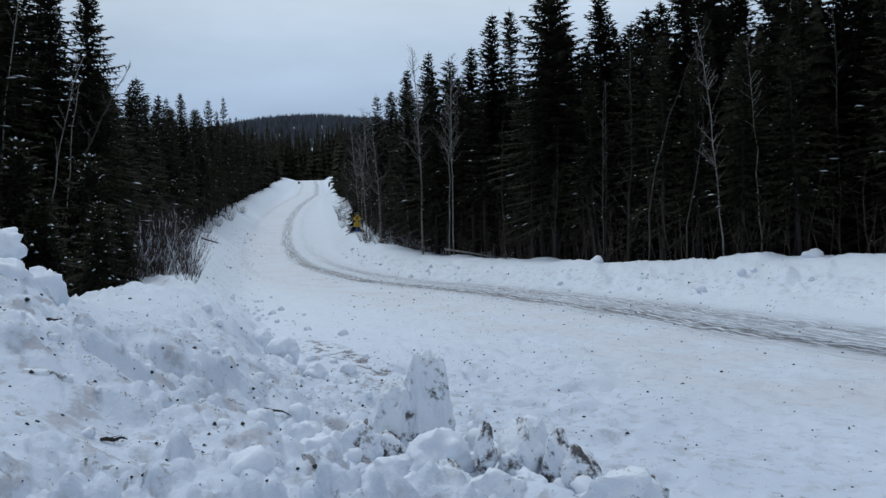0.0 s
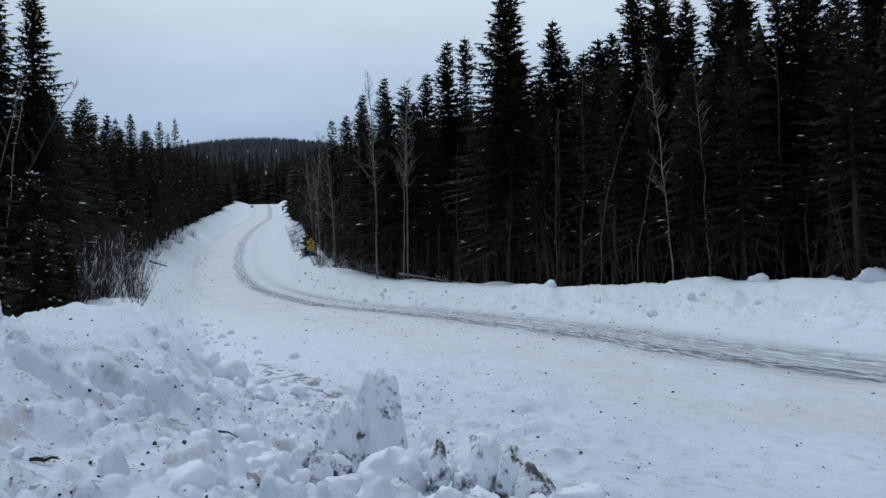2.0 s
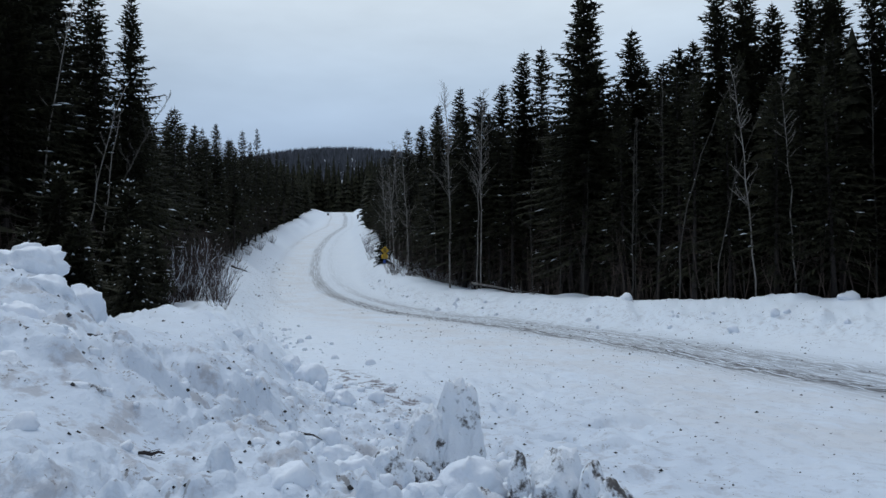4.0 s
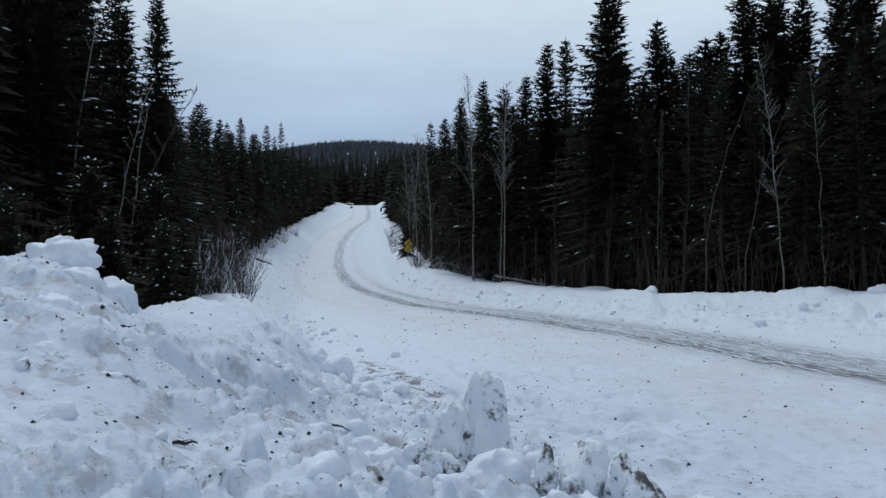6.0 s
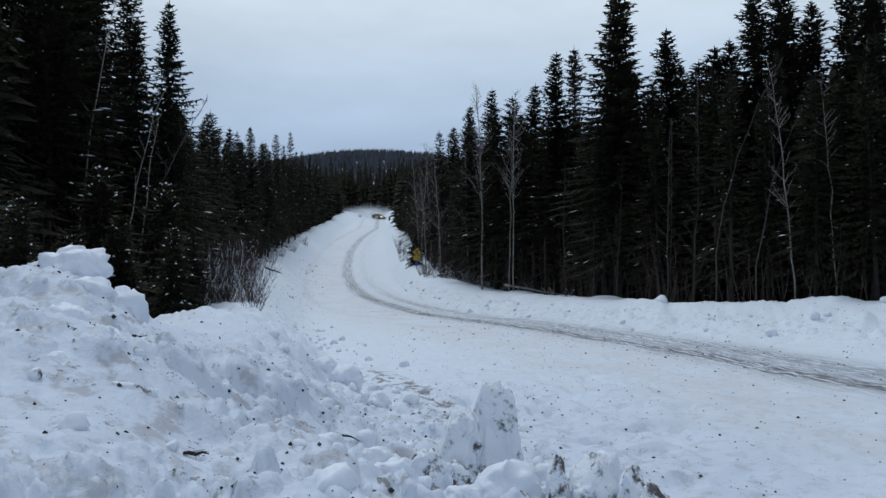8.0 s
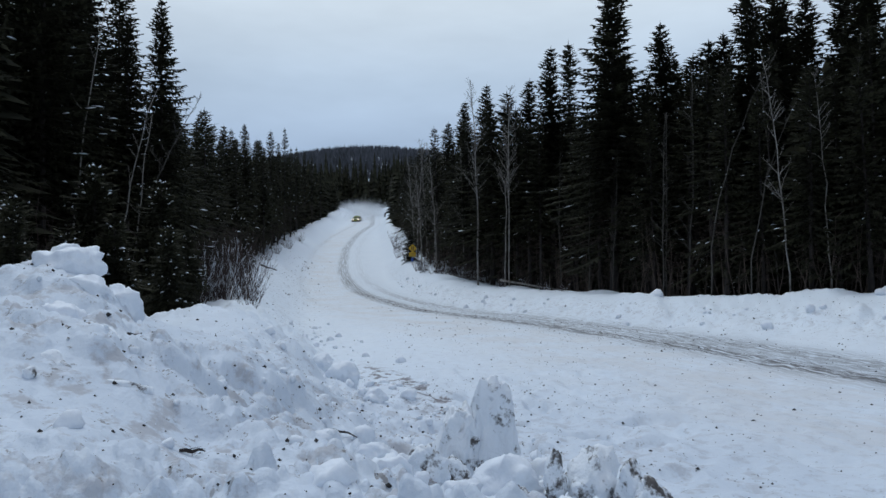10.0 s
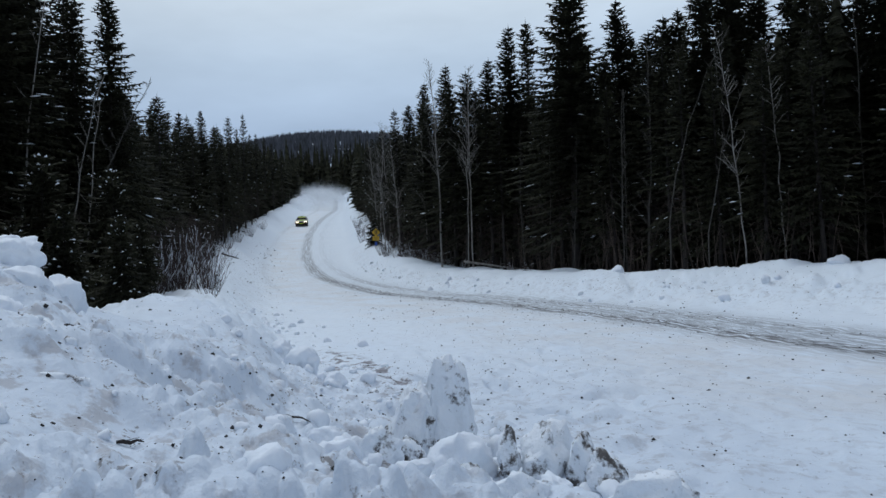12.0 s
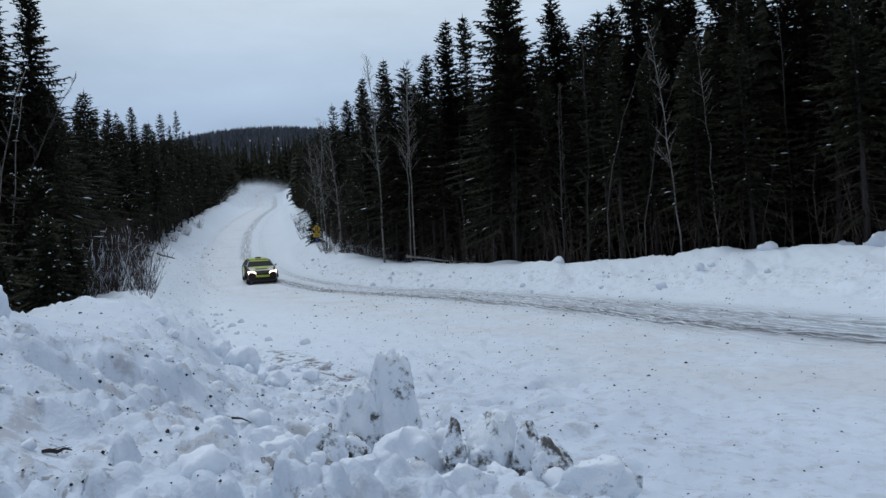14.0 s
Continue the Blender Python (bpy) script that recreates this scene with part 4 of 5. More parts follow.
# the row of broken blocks: place of the middle, half sizes, seed, snow, label
for x, y, z, size, seed, mat, label in (
        (-.07, 4.85, .47, (.15, .14, .16), 4, STREAKED_SNOW, GRITTY), (.11, 5.11, .36, (.10, .10, .14), 5, DIRTY_SNOW, STAINED), (.42, 4.85, .38, (.25, .20, .19), 6, SNOW, WHITE_LUMP),
        (.71, 4.68, .42, (.08, .09, .19), 7, DIRTY_SNOW, STAINED), (.97, 4.70, .40, (.19, .17, .23), 8, STREAKED_SNOW, GRITTY), (1.14, 4.5, .42, (.10, .10, .21), 9, DIRTY_SNOW, STAINED),
        (1.26, 4.36, .38, (.12, .11, .16), 10, DIRTY_SNOW, STAINED), (1.37, 4.0, .35, (.25, .18, .17), 11, STREAKED_SNOW, GRITTY), (-.29, 4.05, .60, (.16, .15, .17), 13, SNOW, WHITE_LUMP),
        (.47, 4.3, .41, (.13, .11, .10), 23, DIRTY_SNOW, GRITTY), (.10, 4.22, .49, (.15, .12, .10), 24, SNOW, WHITE_LUMP), (.68, 3.97, .44, (.17, .14, .12), 25, STREAKED_SNOW, GRITTY),
        (.25, 3.85, .50, (.12, .10, .09), 26, SNOW, WHITE_LUMP), (.92, 4.2, .36, (.12, .12, .11), 27, SNOW, WHITE_LUMP), (-.45, 4.75, .58, (.13, .11, .09), 28, SNOW, WHITE_LUMP),
        (-1.34, 10.21, .33, (.25, .22, .22), 36, SNOW, WHITE_LUMP), (-.83, 9.33, .18, (.17, .15, .15), 37, SNOW, WHITE_LUMP), (-1.75, 10.9, .42, (.2, .2, .2), 38, SNOW, WHITE_LUMP),
        (-2.62, 6.1, 1.42, (.19, .20, .24), 39, SNOW, "blunt snow block on top of the heap"), (-3.1, 6.2, 1.80, (.30, .28, .22), 43, SNOW, "large rounded snow block on top of the heap"),
        (-2.95, 5.8, 1.56, (.38, .32, .22), 44, SNOW, "large rounded snow block on top of the heap"), (-2.22, 4.55, 1.25, (.34, .30, .20), 45, STREAKED_SNOW, "gritty broad snow block on the heap"),
        (-2.14, 4.0, 1.15, (.20, .19, .17), 46, STREAKED_SNOW, "gritty broad snow block on the heap"), (-1.8, 4.05, 1.06, (.20, .17, .15), 47, STREAKED_SNOW, "gritty broad snow block on the heap"),
        (-3.98, 7.6, 1.72, (.42, .38, .40), 48, SNOW, "large rounded snow block behind the heap"), (-2.6, 5.1, 1.36, (.24, .2, .2), 49, SNOW, WHITE_LUMP), (-1.5, 4.9, .94, (.16, .14, .12), 50, SNOW, WHITE_LUMP)):
    clod("snow_lump", size, seed, mat, label, 4, .26).matrix_basis = pose(x, y, z, 0, 0, seed * 47 % 60 - 30)
lay(clod("snow_lump", (.10, .09, .09), 12, SNOW, "small round snowball on the heap", 3, .1), -.4, 2.66)
lay(clod("snow_lump", (.9, .6, .55), 19, SNOW, "big round snow boulder on the far bank", 4, .2), 14.75, 18.6, 1, 10, .1)
lay(clod("snow_lump", (.35, .3, .3), 20, SNOW, "round snow lump on the far bank", 3, .2), 12.4, 20.3, 1, 50, .05)
lay(clod("snow_lump", (.3, .25, .25), 21, SNOW, "round snow lump on the far bank", 3, .2), 14.2, 19.4, 1, 120, .05)
lay(clod("snow_lump", (.3, .25, .28), 22, SNOW, "round snow lump on the far bank", 3, .2), 7.7, 26.0, 1, 120, .05)
base_lumps = [clod("snow_lump", (1, .85, .75), 30 + k, (SNOW, DIRTY_SNOW, SNOW)[k], ("white crumb of snow on the heap", "gritty crumb of snow on the heap", "white crumb of snow on the heap")[k], 2, .3) for k in range(3)]
rng = random.Random(17)
for k in range(250):
    while True:
        x, y = (rng.gauss(-.8, 1.6), rng.uniform(2.0, 11)) if k < 150 else (rng.uniform(-.6, 1.9), rng.gauss(5.5, .5))
        if sides(np.array([x]), np.array([y]))[1][0] > -.25:
            break
    s = min(.10 if k < 150 else .14, (.026 if k < 150 else .05) * math.exp(rng.gauss(0, .7)))
    m = pose(x, y, ground_at(x, y) + s * .15, rng.uniform(0, 360), rng.uniform(0, 360), rng.uniform(0, 360)) @ Matrix.Scale(s, 4)
    if k < 3:
        base_lumps[k].matrix_basis = m
    else:
        o = base_lumps[k % 3].copy()
        scene.collection.objects.link(o)
        o.matrix_basis = m

def crumbs(label, spots):
    """Many small broken crumbs of snow, x, y and size, too many to count."""
    shapes = [(np.array([v.co for v in o.data.vertices]), [tuple(f.vertices) for f in o.data.polygons]) for o in base_lumps]
    s = Shape()
    for x, y, r in spots:
        pts, faces = rng.choice(shapes)
        turn = np.array(Euler([rng.uniform(0, 6.28) for _ in range(3)]).to_matrix())
        s.add((pts * r @ turn.T + (x, y, ground_at(x, y) + r * .1)).tolist(), faces)
    tagged(new("snow_crumbs", s.mesh("snow_crumbs", SNOW, True)), label, "snow crumbs", kind="stuff")


spots = []
for _ in range(190):
    y = 5.5 + 20 * rng.random() ** 1.3
    spots.append((float(table("toe_w", y)) + rng.gauss(-.15, .5), y, min(.13, .04 * math.exp(rng.gauss(0, .6)))))
crumbs("white crumbs of snow along the edge of the road", spots)
spots = []
for _ in range(90):
    y = 14 + 40 * rng.random() ** 1.3
    e0, e1 = float(table("toe_e", y)), float(table("top_e", y))
    spots.append((e0 + (e1 - e0) * rng.gauss(.42, .14), y, min(.2, .05 * math.exp(rng.gauss(0, .6)))))
crumbs("white crumbs of snow on the slope of the bank", spots)


def gravel():
    """Grit and crumbs that the plough and the wheels have thrown about."""
    rng = random.Random(23)
    s = Shape()
    spots = []
    for _ in range(3200):
        spots.append((rng.uniform(-1.5, 12), rng.uniform(4.5, 26)))
    for _ in range(3800):
        spots.append((rng.gauss(-.6, 1.9), rng.uniform(2.2, 12)))
    for _ in range(500):
        y = rng.uniform(14, 52)
        e0, e1 = float(table("toe_e", y)), float(table("top_e", y))
        spots.append((e0 + (e1 - e0) * rng.gauss(.4, .16), y))
    for _ in range(700):
        y = rng.uniform(12, 75)
        w0, w1 = float(table("toe_w", y)), float(table("top_w", y))
        spots.append((w0 + (w1 - w0) * rng.gauss(.3, .25), y))
    for _ in range(900):
        u = rng.random()
        y = 7 + 30 * u
        spots.append((float(np.interp(y, [p[1] for p in TRACK[:12]], [p[0] for p in TRACK[:12]])) + rng.gauss(0, 1.0), y))
    coarse = len(spots)
    for _ in range(110):
        spots.append((rng.gauss(-1.4, 1.0), rng.gauss(4.6, 1.2)))
    zs = land(np.array([p[0] for p in spots]), np.array([p[1] for p in spots]))
    for k, ((x, y), z) in enumerate(zip(spots, zs)):
        r = rng.uniform(.007, .022) if k >= coarse else min(.024, .0046 * math.exp(rng.gauss(0, .7))) * min(1, .30 + math.hypot(x, y) / 14) * (1 + .04 * max(0, y - 12))
        a = rng.uniform(0, 6.28)
        p = [Vector((x + r * math.cos(a + q) * rng.uniform(.7, 1.4), y + r * math.sin(a + q) * rng.uniform(.7, 1.4), z + r * rng.uniform(-.1, .3))) for q in (0, 1.57, 3.14, 4.71)]
        s.add([*p, Vector((x, y, z + r * .9)), Vector((x, y, z - r))], [(0, 1, 4), (1, 2, 4), (2, 3, 4), (3, 0, 4), (1, 0, 5), (2, 1, 5), (3, 2, 5), (0, 3, 5)])
    return tagged(new("gravel", s.mesh("gravel", GRAVEL)), "dark grit and pebbles strewn over road snow", "gravel", kind="stuff")


gravel()


def stick(x, y, length, turn, seed, label):
    rng = random.Random(seed)
    s = Shape()
    z = ground_at(x, y)
    pts = [Vector(((u - .5) * length, rng.uniform(-.015, .015), .02 + rng.uniform(-.01, .01))) for u in (0, .25, .5, .75, 1)]
    s.tube(pts, [.008, .011, .010, .007, .003], 5)
    for k in (1, 2, 3):
        s.tube([pts[k], pts[k] + Vector((rng.uniform(.02, .07), rng.choice((-1, 1)) * rng.uniform(.015, .04), .008))], [.003, .001], 4)
    ob = tagged(new("twig", s.mesh("twig", BARK)), label, "twig")
    ob.matrix_basis = pose(x, y, z + .01, 0, 4, turn)
    return ob


stick(-.78, 5.62, .40, -32, 1, "broken dark twig lying on ploughed snow")
stick(-2.1, 5.0, .2, 60, 2, "short dark twig stuck in ploughed snow")
stick(-1.2, 3.6, .12, 20, 3, "short dark twig lying on ploughed snow")


def log(name, a, b, r, mat, label, snow=True):
    """A fallen trunk from a to b with a ridge of snow on it."""
    rng = random.Random(int(a[0] * 10))
    ob = root(name, label, "log")
    s, c = Shape(), Shape()
    a, b = Vector(a), Vector(b)
    pts = [a.lerp(b, u) + Vector((0, 0, rng.uniform(-.03, .03))) for u in (0, .2, .4, .6, .8, 1)]
    s.tube(pts, [r, r * .95, r * .85, r * .75, r * .6, r * .45], 7)
    for k in (2, 3, 4):
        s.tube([pts[k], pts[k] + Vector((rng.uniform(-.3, .3), rng.uniform(-.3, .3), rng.uniform(.2, .6)))], [.02, .006], 4)
    part("trunk", s, mat, ob, smooth=True)
    if snow:
        c.tube([p + Vector((0, 0, r * .55)) for p in pts], [r * .3, r * .75, r * .4, r * .7, r * .3, r * .1], 6)
        part("snow_ridge", c, SNOW, ob, "white snow lying along the trunk", smooth=True)
    return ob


log("fallen_log", (3.3, 39.6, ground_at(3.3, 39.6) + .45), (6.4, 38.3, ground_at(6.4, 38.3) + .05), .06, PALE_BARK, "fallen pale trunk lying on the bank before spruces", False)
log("fallen_log", (-.4, 50.2, ground_at(-.4, 50.2) + .05), (1.7, 50.6, ground_at(1.7, 50.6) + .75), .07, PALE_BARK, "slanting snow-topped log beside low shrubs")
log("fallen_log", (-12.2, 50.4, ground_at(-12.2, 50.4) + .12), (-11.1, 50.4, ground_at(-11.1, 50.4) + .16), .07, BARK, "dark branch lying on the snowy bank")
log("fallen_log", (.9, 45.2, ground_at(.9, 45.2) + .3), (3.0, 43.8, ground_at(3.0, 43.8) + .1), .05, GREY_BARK, "thin grey trunk fallen at the foot of birches", False)

# ---- road sign ----
YELLOW = material("sign_yellow", (0.66, 0.40, 0.02), 0.5, (0.52, 0.31, 0.02), 2, 30, 0.05)
BLACK = material("black_print", (0.02, 0.02, 0.02), 0.6, (0.012, 0.012, 0.012), 4, 40, 0)
BLUE = material("blue_plate", (0.03, 0.10, 0.42), 0.5, (0.02, 0.07, 0.30), 4, 40, 0.05)
STEEL = material("galvanised_steel", (0.38, 0.39, 0.40), 0.45, (0.25, 0.26, 0.27), 6, 50, 0.1, 0.8)


def road_sign():
    ob = root("road_sign", "yellow diamond warning sign with lower plate on steel post", "road sign")
    post = Shape()
    post.box((-.03, .0, -.4), (.03, .05, 1.75))
    part("post", post, STEEL, ob)
    face = Shape()
    d, mid = .34, 1.45
    face.add([(0, -.012, mid - d), (d, -.012, mid), (0, -.012, mid + d), (-d, -.012, mid), (0, -.004, mid - d), (d, -.004, mid), (0, -.004, mid + d), (-d, -.004, mid)],
             [(0, 1, 2, 3), (7, 6, 5, 4), (0, 4, 5, 1), (1, 5, 6, 2), (2, 6, 7, 3), (3, 7, 4, 0)])
    diamond = part("diamond_panel", face, YELLOW, ob, "yellow diamond panel")
    for x in (-.10, .03):
        bar = Shape()
        bar.box((x, -.02, mid - .17), (x + .07, -.014, mid + .14))
        bar.add([(x - .03, -.02, mid + .12), (x + .10, -.02, mid + .12), (x + .035, -.02, mid + .2)], [(0, 1, 2)])
        part("arrow", bar, BLACK, diamond, "black upright arrow")
    tab = Shape()
    tab.box((-.26, -.024, .80), (.26, -.010, 1.14))
    plate = part("lower_panel", tab, YELLOW, ob, "yellow rectangular plate")
    for z in (.90, 1.01):
        bar = Shape()
        bar.box((-.15, -.032, z), (.15, -.026, z + .035))
        part("print_line", bar, BLACK, plate, "dark line of print")
    tag = Shape()
    tag.box((-.10, -.02, .42), (.10, -.008, .70))
    part("marker_plate", tag, BLUE, ob, "small blue plate")
    return ob


sign = road_sign()
sign.matrix_basis = pose(-2.13, 58.4, ground_at(-2.13, 58.4) - .1, 0, 2, 0)


def snow_stake(x, y, h, label, w=.1):
    ob = root("marker_stake", label, "marker stake")
    s, c = Shape(), Shape()
    s.box((-w / 2, -w / 2, -.3), (w / 2, w / 2, h))
    part("post", s, BARK, ob, bevel=.01)
    c.blob((0, 0, h), (w * .8, w * .8, w * .5), random.Random(3), 4, 7)
    part("snow_cap", c, SNOW, ob, "white snow cap")
    ob.matrix_basis = pose(x, y, ground_at(x, y), 3, 2, 20)
    return ob


snow_stake(-22.2, 196, .55, "short dark stake standing in roadside snow", .5)
snow_stake(-13.0, 178, 1.1, "dark wooden stake at the edge of spruces", .35)

# ---- the rally car ----
LIME = material("lime_paint", (0.50, 0.62, 0.03), 0.3, (0.40, 0.50, 0.03), 2, 30, 0.03)
DARK_PAINT = material("dark_maroon_paint", (0.028, 0.010, 0.009), 0.3, (0.015, 0.007, 0.007), 2, 30, 0.03)
WHITE_PAINT = material("cream_paint", (0.72, 0.68, 0.56), 0.35, (0.55, 0.50, 0.42), 3, 30, 0.03)
RUBBER = material("tyre_rubber", (0.02, 0.02, 0.02), 0.85, (0.05, 0.05, 0.05), 5, 40, 0.4)
GLASS = material("tinted_glass", (0.012, 0.015, 0.018), 0.12, (0.008, 0.01, 0.012), 2, 20, 0)
GLASS.node_tree.nodes["Principled BSDF"].inputs["Specular IOR Level"].default_value = 0.10
DARK_PAINT.node_tree.nodes["Principled BSDF"].inputs["Specular IOR Level"].default_value = 0.25
LAMP = glow("headlamp_glow", (1.0, 0.86, 0.66), 4.5)
RIM = material("white_alloy", (0.6, 0.6, 0.58), 0.4, (0.4, 0.4, 0.4), 5, 30, 0.1, 0.3)


def loft(rows):
    """A closed skin over cross-sections (y, half width, low, high, shoulder)."""
    s = Shape()
    n = 14
    pts = []
    for y, w, lo, hi, r in rows:
        for x, z in ((-.82, 0), (.82, 0), (.96, .10), (1, .28), (1, .62), (.97, .80), (.90, .92), (.72, .985), (0, 1.0), (-.72, .985), (-.90, .92), (-.97, .80), (-1, .62), (-1, .28)):
            pts.append((x * w, y, lo + (hi - lo) * z))
    faces = []
    for k in range(len(rows) - 1):
        faces += [(k * n + i, (k + 1) * n + i, (k + 1) * n + (i + 1) % n, k * n + (i + 1) % n) for i in range(n)]
    faces += [tuple(range(n)), tuple(reversed(range((len(rows) - 1) * n, len(rows) * n)))]
    s.add(pts, faces)
    return s


def slab(corners, depth):
    """A panel through four corners, with a thickness along its normal."""
    s = Shape()
    c = [Vector(p) for p in corners]
    nrm = (c[1] - c[0]).cross(c[3] - c[0]).normalized() * depth
    s.add([*c, *[p + nrm for p in c]], [(3, 2, 1, 0), (4, 5, 6, 7), (0, 1, 5, 4), (1, 2, 6, 5), (2, 3, 7, 6), (3, 0, 4, 7)])
    return s


def rally_car():
    ob = root("rally_car", "lime and dark maroon rally car with lit headlamps on snow", "car")
    body = part("body", loft(((-2.24, .70, .42, .90, 0), (-2.12, .82, .30, 1.02, 0), (-1.7, .87, .24, 1.05, 0), (-.6, .885, .20, 1.0, 0), (.5, .885, .20, .97, 0), (1.05, .885, .20, .94, 0),
                              (1.6, .87, .21, .86, 0), (1.98, .83, .22, .79, 0), (2.16, .76, .24, .70, 0), (2.25, .62, .28, .58, 0))), DARK_PAINT, ob, "dark maroon lower body", True)
    cabin = Shape()
    low = [(-.80, 1.02, .93), (.80, 1.02, .93), (.80, -1.75, 1.03), (-.80, -1.75, 1.03)]
    mid = [(-.60, .22, 1.37), (.60, .22, 1.37), (.58, -1.02, 1.39), (-.58, -1.02, 1.39)]
    top = [(-.50, .10, 1.425), (.50, .10, 1.425), (.48, -.92, 1.44), (-.48, -.92, 1.44)]
    cabin.add(low + mid + top, [(0, 1, 5, 4), (1, 2, 6, 5), (2, 3, 7, 6), (3, 0, 4, 7), (4, 5, 9, 8), (5, 6, 10, 9), (6, 7, 11, 10), (7, 4, 8, 11), (8, 9, 10, 11), (3, 2, 1, 0)])
    part("cabin", cabin, DARK_PAINT, ob, bevel=.03)
    roof = Shape()
    roof.add([(-.56, .19, 1.395), (.56, .19, 1.395), (.54, -.98, 1.415), (-.54, -.98, 1.415), (-.47, .10, 1.448), (.47, .10, 1.448), (.45, -.90, 1.462), (-.45, -.90, 1.462)],
             [(3, 2, 1, 0), (4, 5, 6, 7), (0, 1, 5, 4), (1, 2, 6, 5), (2, 3, 7, 6), (3, 0, 4, 7)])
    part("roof_panel", roof, LIME, ob, "lime roof panel", bevel=.01)
    scoop = Shape()
    scoop.box((-.16, -.28, 1.44), (.16, .06, 1.54))
    part("roof_vent", scoop, BLACK, ob, "black roof air scoop", bevel=.03)
    part("windscreen", slab([(-.70, .955, .985), (.70, .955, .985), (.54, .29, 1.345), (-.54, .29, 1.345)], .012), GLASS, ob, "dark tinted windscreen")
    band = slab([(-.57, .405, 1.292), (.57, .405, 1.292), (.545, .295, 1.352), (-.545, .295, 1.352)], .018)
    part("visor_strip", band, LIME, ob, "lime strip across the windscreen")
    part("rear_window", slab([(.66, -1.66, 1.075), (-.66, -1.66, 1.075), (-.50, -1.14, 1.345), (.50, -1.14, 1.345)], .012), GLASS, ob)
    for s in (-1, 1):
        pts = [(.79 * s, .80, 1.0), (.79 * s, -.38, 1.02), (.625 * s, -.40, 1.335), (.64 * s, .22, 1.325)]
        part("side_window", slab(pts if s < 0 else pts[::-1], .014), GLASS, ob)
        pts = [(.79 * s, -.46, 1.02), (.79 * s, -1.40, 1.04), (.63 * s, -1.02, 1.335), (.625 * s, -.48, 1.335)]
        part("side_window", slab(pts if s < 0 else pts[::-1], .014), GLASS, ob)
        door = Shape()
        door.box((s * .885 - .012, -.45, .34), (s * .885 + .012, .80, .90))
        d = part("door", door, WHITE_PAINT, ob, "cream door with lime flash", bevel=.008)
        flash = Shape()
        flash.box((s * .90 - .004, -.40, .62), (s * .90 + .004, .75, .78))
        part("door_stripe", flash, LIME, d, "lime stripe")
        mirror = Shape()
        mirror.blob((s * .92, .72, 1.0), (.075, .06, .06), random.Random(1), 5, 8, 0)
        part("mirror", mirror, LIME, ob, "lime door mirror", True)
        lamp = Shape()
        lamp.add([(s * .34, 2.25, .56), (s * .78, 2.10, .58), (s * .80, 2.00, .77), (s * .42, 2.18, .74), (s * .34, 2.06, .56), (s * .78, 1.90, .58), (s * .80, 1.84, .77), (s * .42, 2.0, .74)],
                 [(0, 1, 2, 3), (7, 6, 5, 4), (0, 4, 5, 1), (1, 5, 6, 2), (2, 6, 7, 3), (3, 7, 4, 0)])
        part("headlamp", lamp, LAMP, ob, "bright warm headlamp")
        spot = Shape()
        spot.tube([(s * .60, 2.10, .40), (s * .60, 2.21, .40)], [.07, .09], 10)
        part("fog_lamp", spot, BLACK, ob)
        arch = Shape()
        arch.tube([(s * .90, 1.35 + .37 * math.cos(a), .32 + .37 * math.sin(a)) for a in (0, .5, 1, 1.57, 2.1, 2.6, 3.14)], [.05] * 7, 6)
        part("wheel_arch", arch, DARK_PAINT, ob, smooth=True)
    bonnet = slab([(-.62, 2.02, .806), (.62, 2.02, .806), (.74, 1.05, .955), (-.74, 1.05, .955)], .016)
    hood = part("bonnet", bonnet, WHITE_PAINT, ob, "cream bonnet panel")
    part("bonnet_stripe", slab([(-.25, 1.58, .892), (.25, 1.58, .892), (.62, 1.08, .972), (-.62, 1.08, .972)], .012), LIME, hood, "lime stripe")
    part("bonnet_vent", slab([(-.30, 1.78, .862), (.30, 1.78, .862), (.36, 1.62, .888), (-.36, 1.62, .888)], .014), BLACK, hood, "black vent")
    grille = Shape()
    grille.box((-.34, 2.17, .56), (.34, 2.25, .70))
    part("grille", grille, BLACK, ob, "black grille", bevel=.02)
    bar = Shape()
    bar.box((-.38, 2.20, .44), (.38, 2.285, .55))
    part("bumper_plate", bar, LIME, ob, "lime bumper panel", bevel=.02)
    lip = Shape()
    lip.box((-.78, 2.02, .18), (.78, 2.25, .29))
    part("front_lip", lip, BLACK, ob, "black lower bumper lip", bevel=.03)
    wing = Shape()
    wing.box((-.72, -2.22, 1.24), (.72, -1.98, 1.275))
    spoiler = part("rear_wing", wing, LIME, ob, "lime rear wing", bevel=.01)
    for s in (-1, 1):
        strut = Shape()
        strut.box((s * .5 - .02, -2.16, 1.0), (s * .5 + .02, -2.04, 1.25))
        part("wing_strut", strut, BLACK, spoiler)
    wheels = []
    for x in (-.77, .77):
        for y in (-1.30, 1.35):
            w = new("wheel")
            w.parent = ob
            w.location = (x, y, .315)
            tyre, rim = Shape(), Shape()
            tyre.tube([(-.11, 0, 0), (-.09, 0, 0), (.09, 0, 0), (.11, 0, 0)], [.27, .315, .315, .27], 20)
            part("tyre", tyre, RUBBER, w, "black studded tyre", True)
            rim.tube([(-.115, 0, 0), (.115, 0, 0)], [.20, .20], 10)
            part("rim", rim, RIM, w, "white alloy rim")
            wheels.append((w, x, y))
    for c in ob.children:
        if c.type == "MESH":
            for v in c.data.vertices:
                if v.co.z > .93:
                    v.co.z = .93 + (v.co.z - .93) * .86
    return ob, wheels


car, wheels = rally_car()
car.scale = (.95, .95, .95)

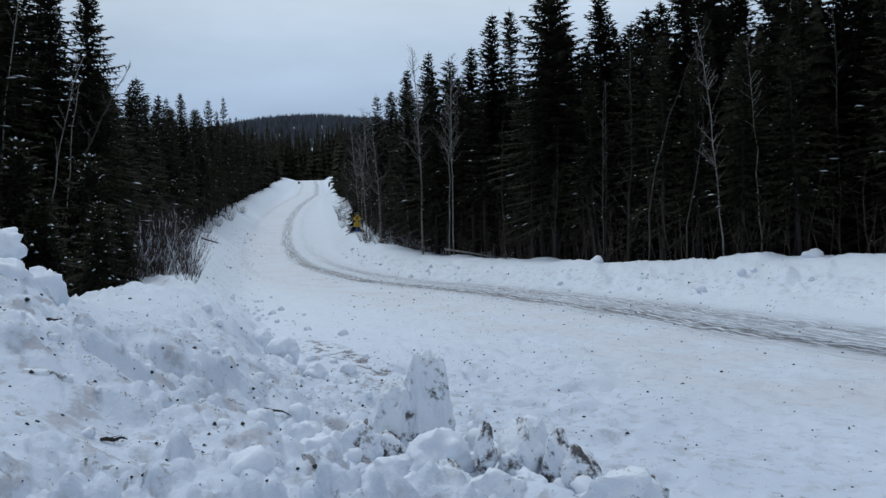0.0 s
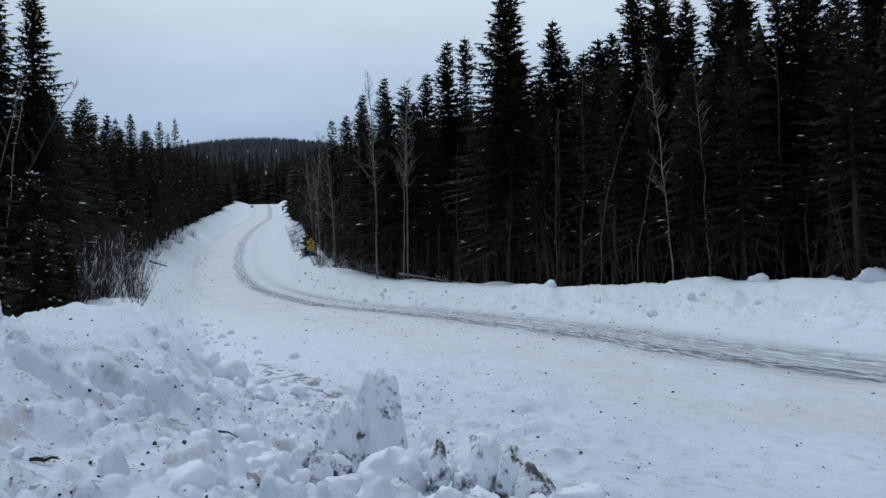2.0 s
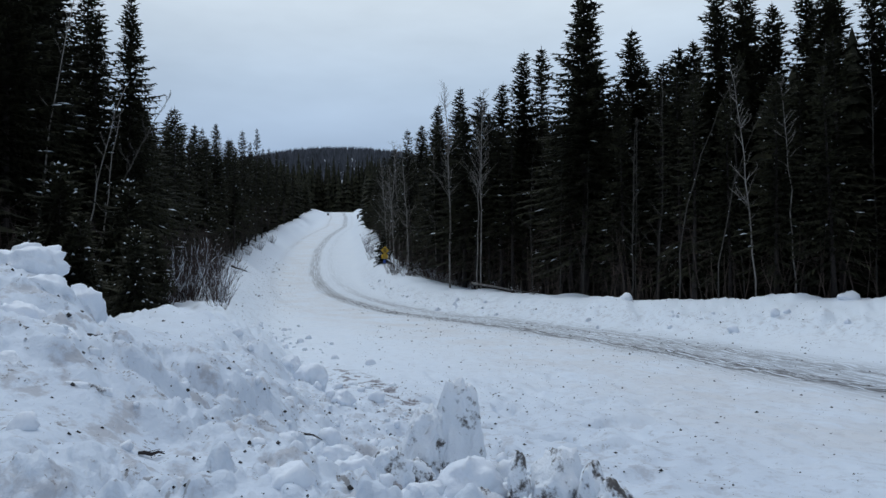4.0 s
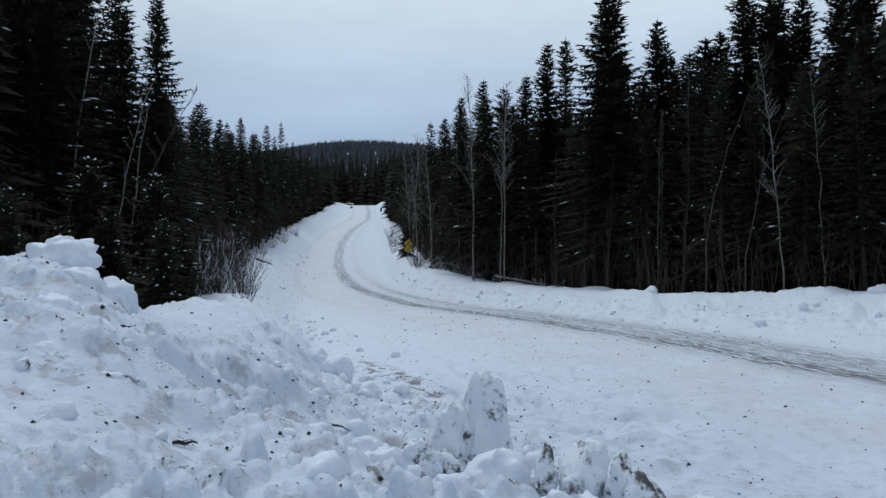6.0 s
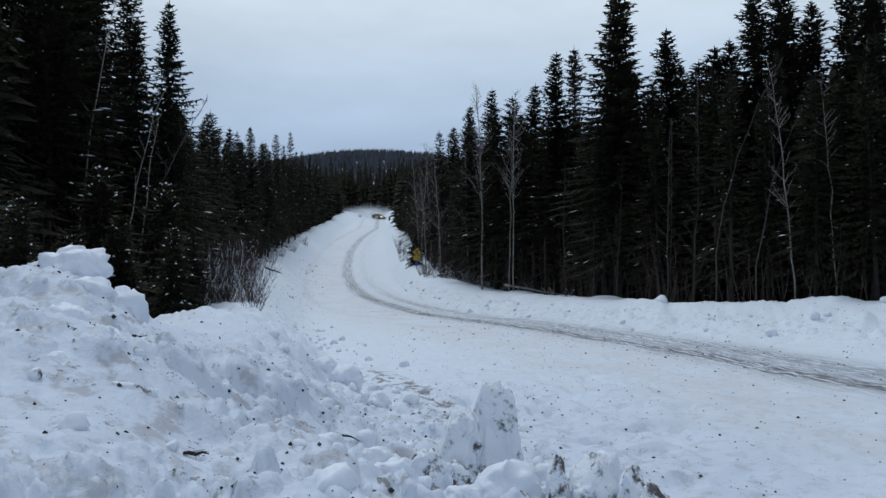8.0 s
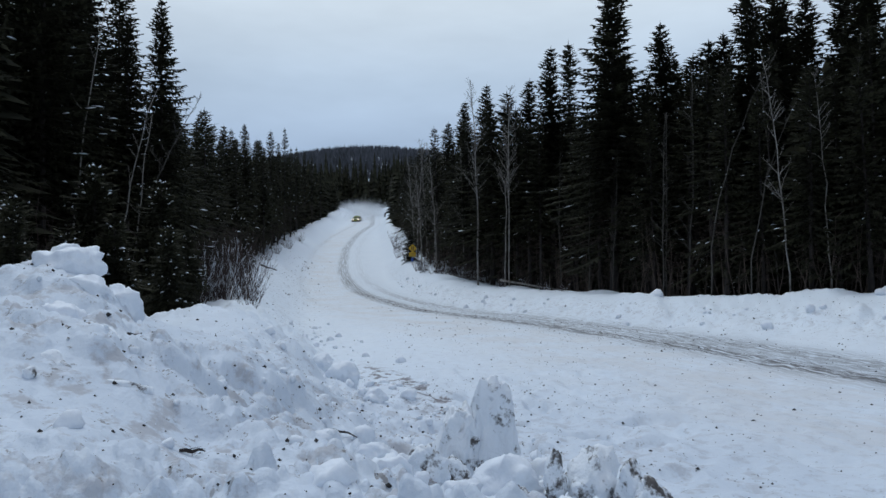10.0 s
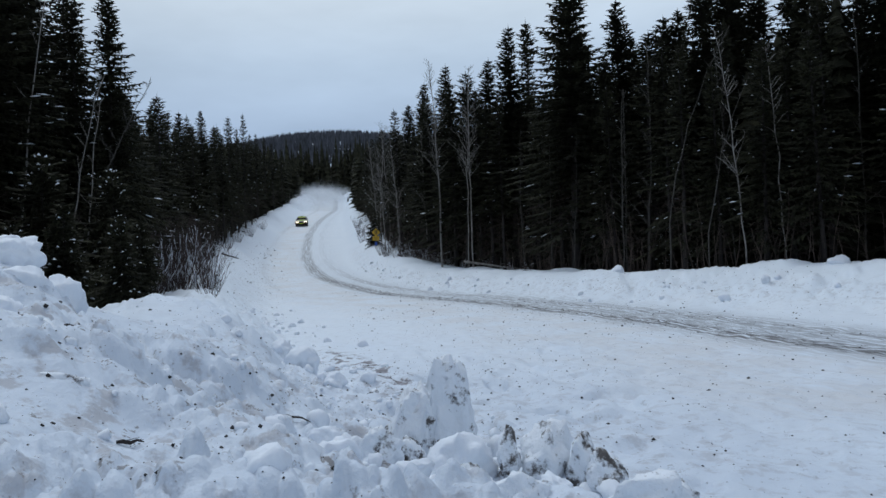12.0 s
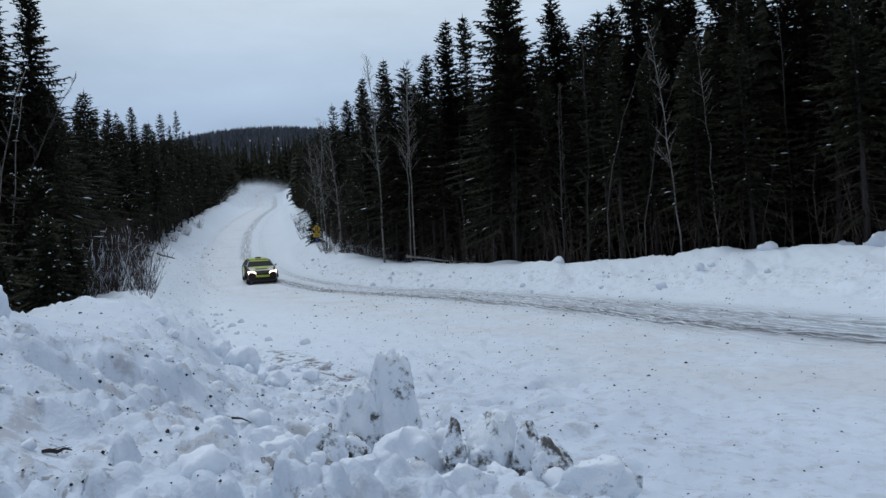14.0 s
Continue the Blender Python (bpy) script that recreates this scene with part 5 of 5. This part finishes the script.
# the way of the car: seconds, x, y
ROUTE = ((0, -62, 330), (2, -52, 300), (4, -40, 263), (5.5, -30, 235), (6.5, -22.8, 215.5), (7.0, -19.6, 205), (7.5, -17.1, 194.5), (8.0, -16.2, 184.6), (9.2, -17.5, 172), (10.5, -18.3, 153.4), (11.0, -17.2, 139), (11.5, -16.1, 124),
         (12.0, -14.5, 107), (12.5, -12.95, 91.6), (13.0, -10.9, 75.2), (13.5, -8.15, 58.6), (14.0, -4.9, 43.2))
PUFF = material("snow_dust", (0.97, 0.98, 0.99), 0.9, (0.93, 0.95, 0.97), 1, 8, 0)


def snow_dust(seed, size, count):
    """A puff of blown snow: fine flakes, dense in the middle."""
    rng = random.Random(seed)
    s = Shape()
    for _ in range(count):
        c = Vector((rng.gauss(0, size[0]), rng.gauss(0, size[1]), rng.gauss(.3, size[2])))
        r = rng.uniform(.03, .095)
        pts = [c + Vector((rng.uniform(-r, r), rng.uniform(-r, r), rng.uniform(-r, r))) for _ in range(3)]
        s.add(pts, [(0, 1, 2)])
    return tagged(new("snow_dust", s.mesh("snow_dust", PUFF)), "drifting puff of white powder snow behind the car", "snow dust", "puffs of snow behind the car", "stuff")


def route_at(t):
    a = np.array(ROUTE, float)
    return float(np.interp(t, a[:, 0], a[:, 1])), float(np.interp(t, a[:, 0], a[:, 2]))


def road_level(x, y):
    return float(land(np.array([x]), np.array([y]), False)[0])


def motions():
    a = np.array(ROUTE, float)
    rows = []
    for k, (t, x, y) in enumerate(ROUTE):
        p, q = a[max(k - 1, 0)], a[min(k + 1, len(a) - 1)]
        hx, hy = q[1] - p[1], q[2] - p[2]
        run = math.hypot(hx, hy)
        rise = (road_level(q[1], q[2]) - road_level(p[1], p[2])) / run
        if t < 8.1 and t > 6.2:
            hx += (22, 26, 24, 20)[(6.5, 7.0, 7.5, 8.0).index(t)]
        rows.append((t, pose(x, y, road_level(x, y) + .01, 0, 0, math.degrees(math.atan2(-hx, hy))) @ pose(0, 0, 0, math.degrees(math.atan(rise)))))
    walk(car, rows)
    for w, x, y in wheels:
        turns = [(14.0 * k / 140, pose(x, y, .315, -80.0 * k)) for k in range(141)]
        walk(w, turns)
    for k in range(16):
        puff = snow_dust(200 + k, (2.9 + .08 * k, 1.8, .65 + .12 * (k % 5)), 6500)
        t0 = 6.4 + .17 * k if k < 12 else 9.2 + .5 * (k - 12)
        rows = []
        for t in (0, *sorted({round(t0 - .6, 2), round(t0 + .2, 2)}), *[q for q in range(7, 14) if q > t0 + .5], 14):
            x, y = route_at(t0)
            u = max(0.0, t - t0)
            lift = -4.2 + 4.0 * min(1.0, max(0.0, t - t0 + .6) / .8) + min(1.3, .22 * u)
            x, y = x - .55 * u, y + .25 * u
            rows.append((t, pose(x, y, road_level(x, y) + lift)))
        walk(puff, rows)


motions()
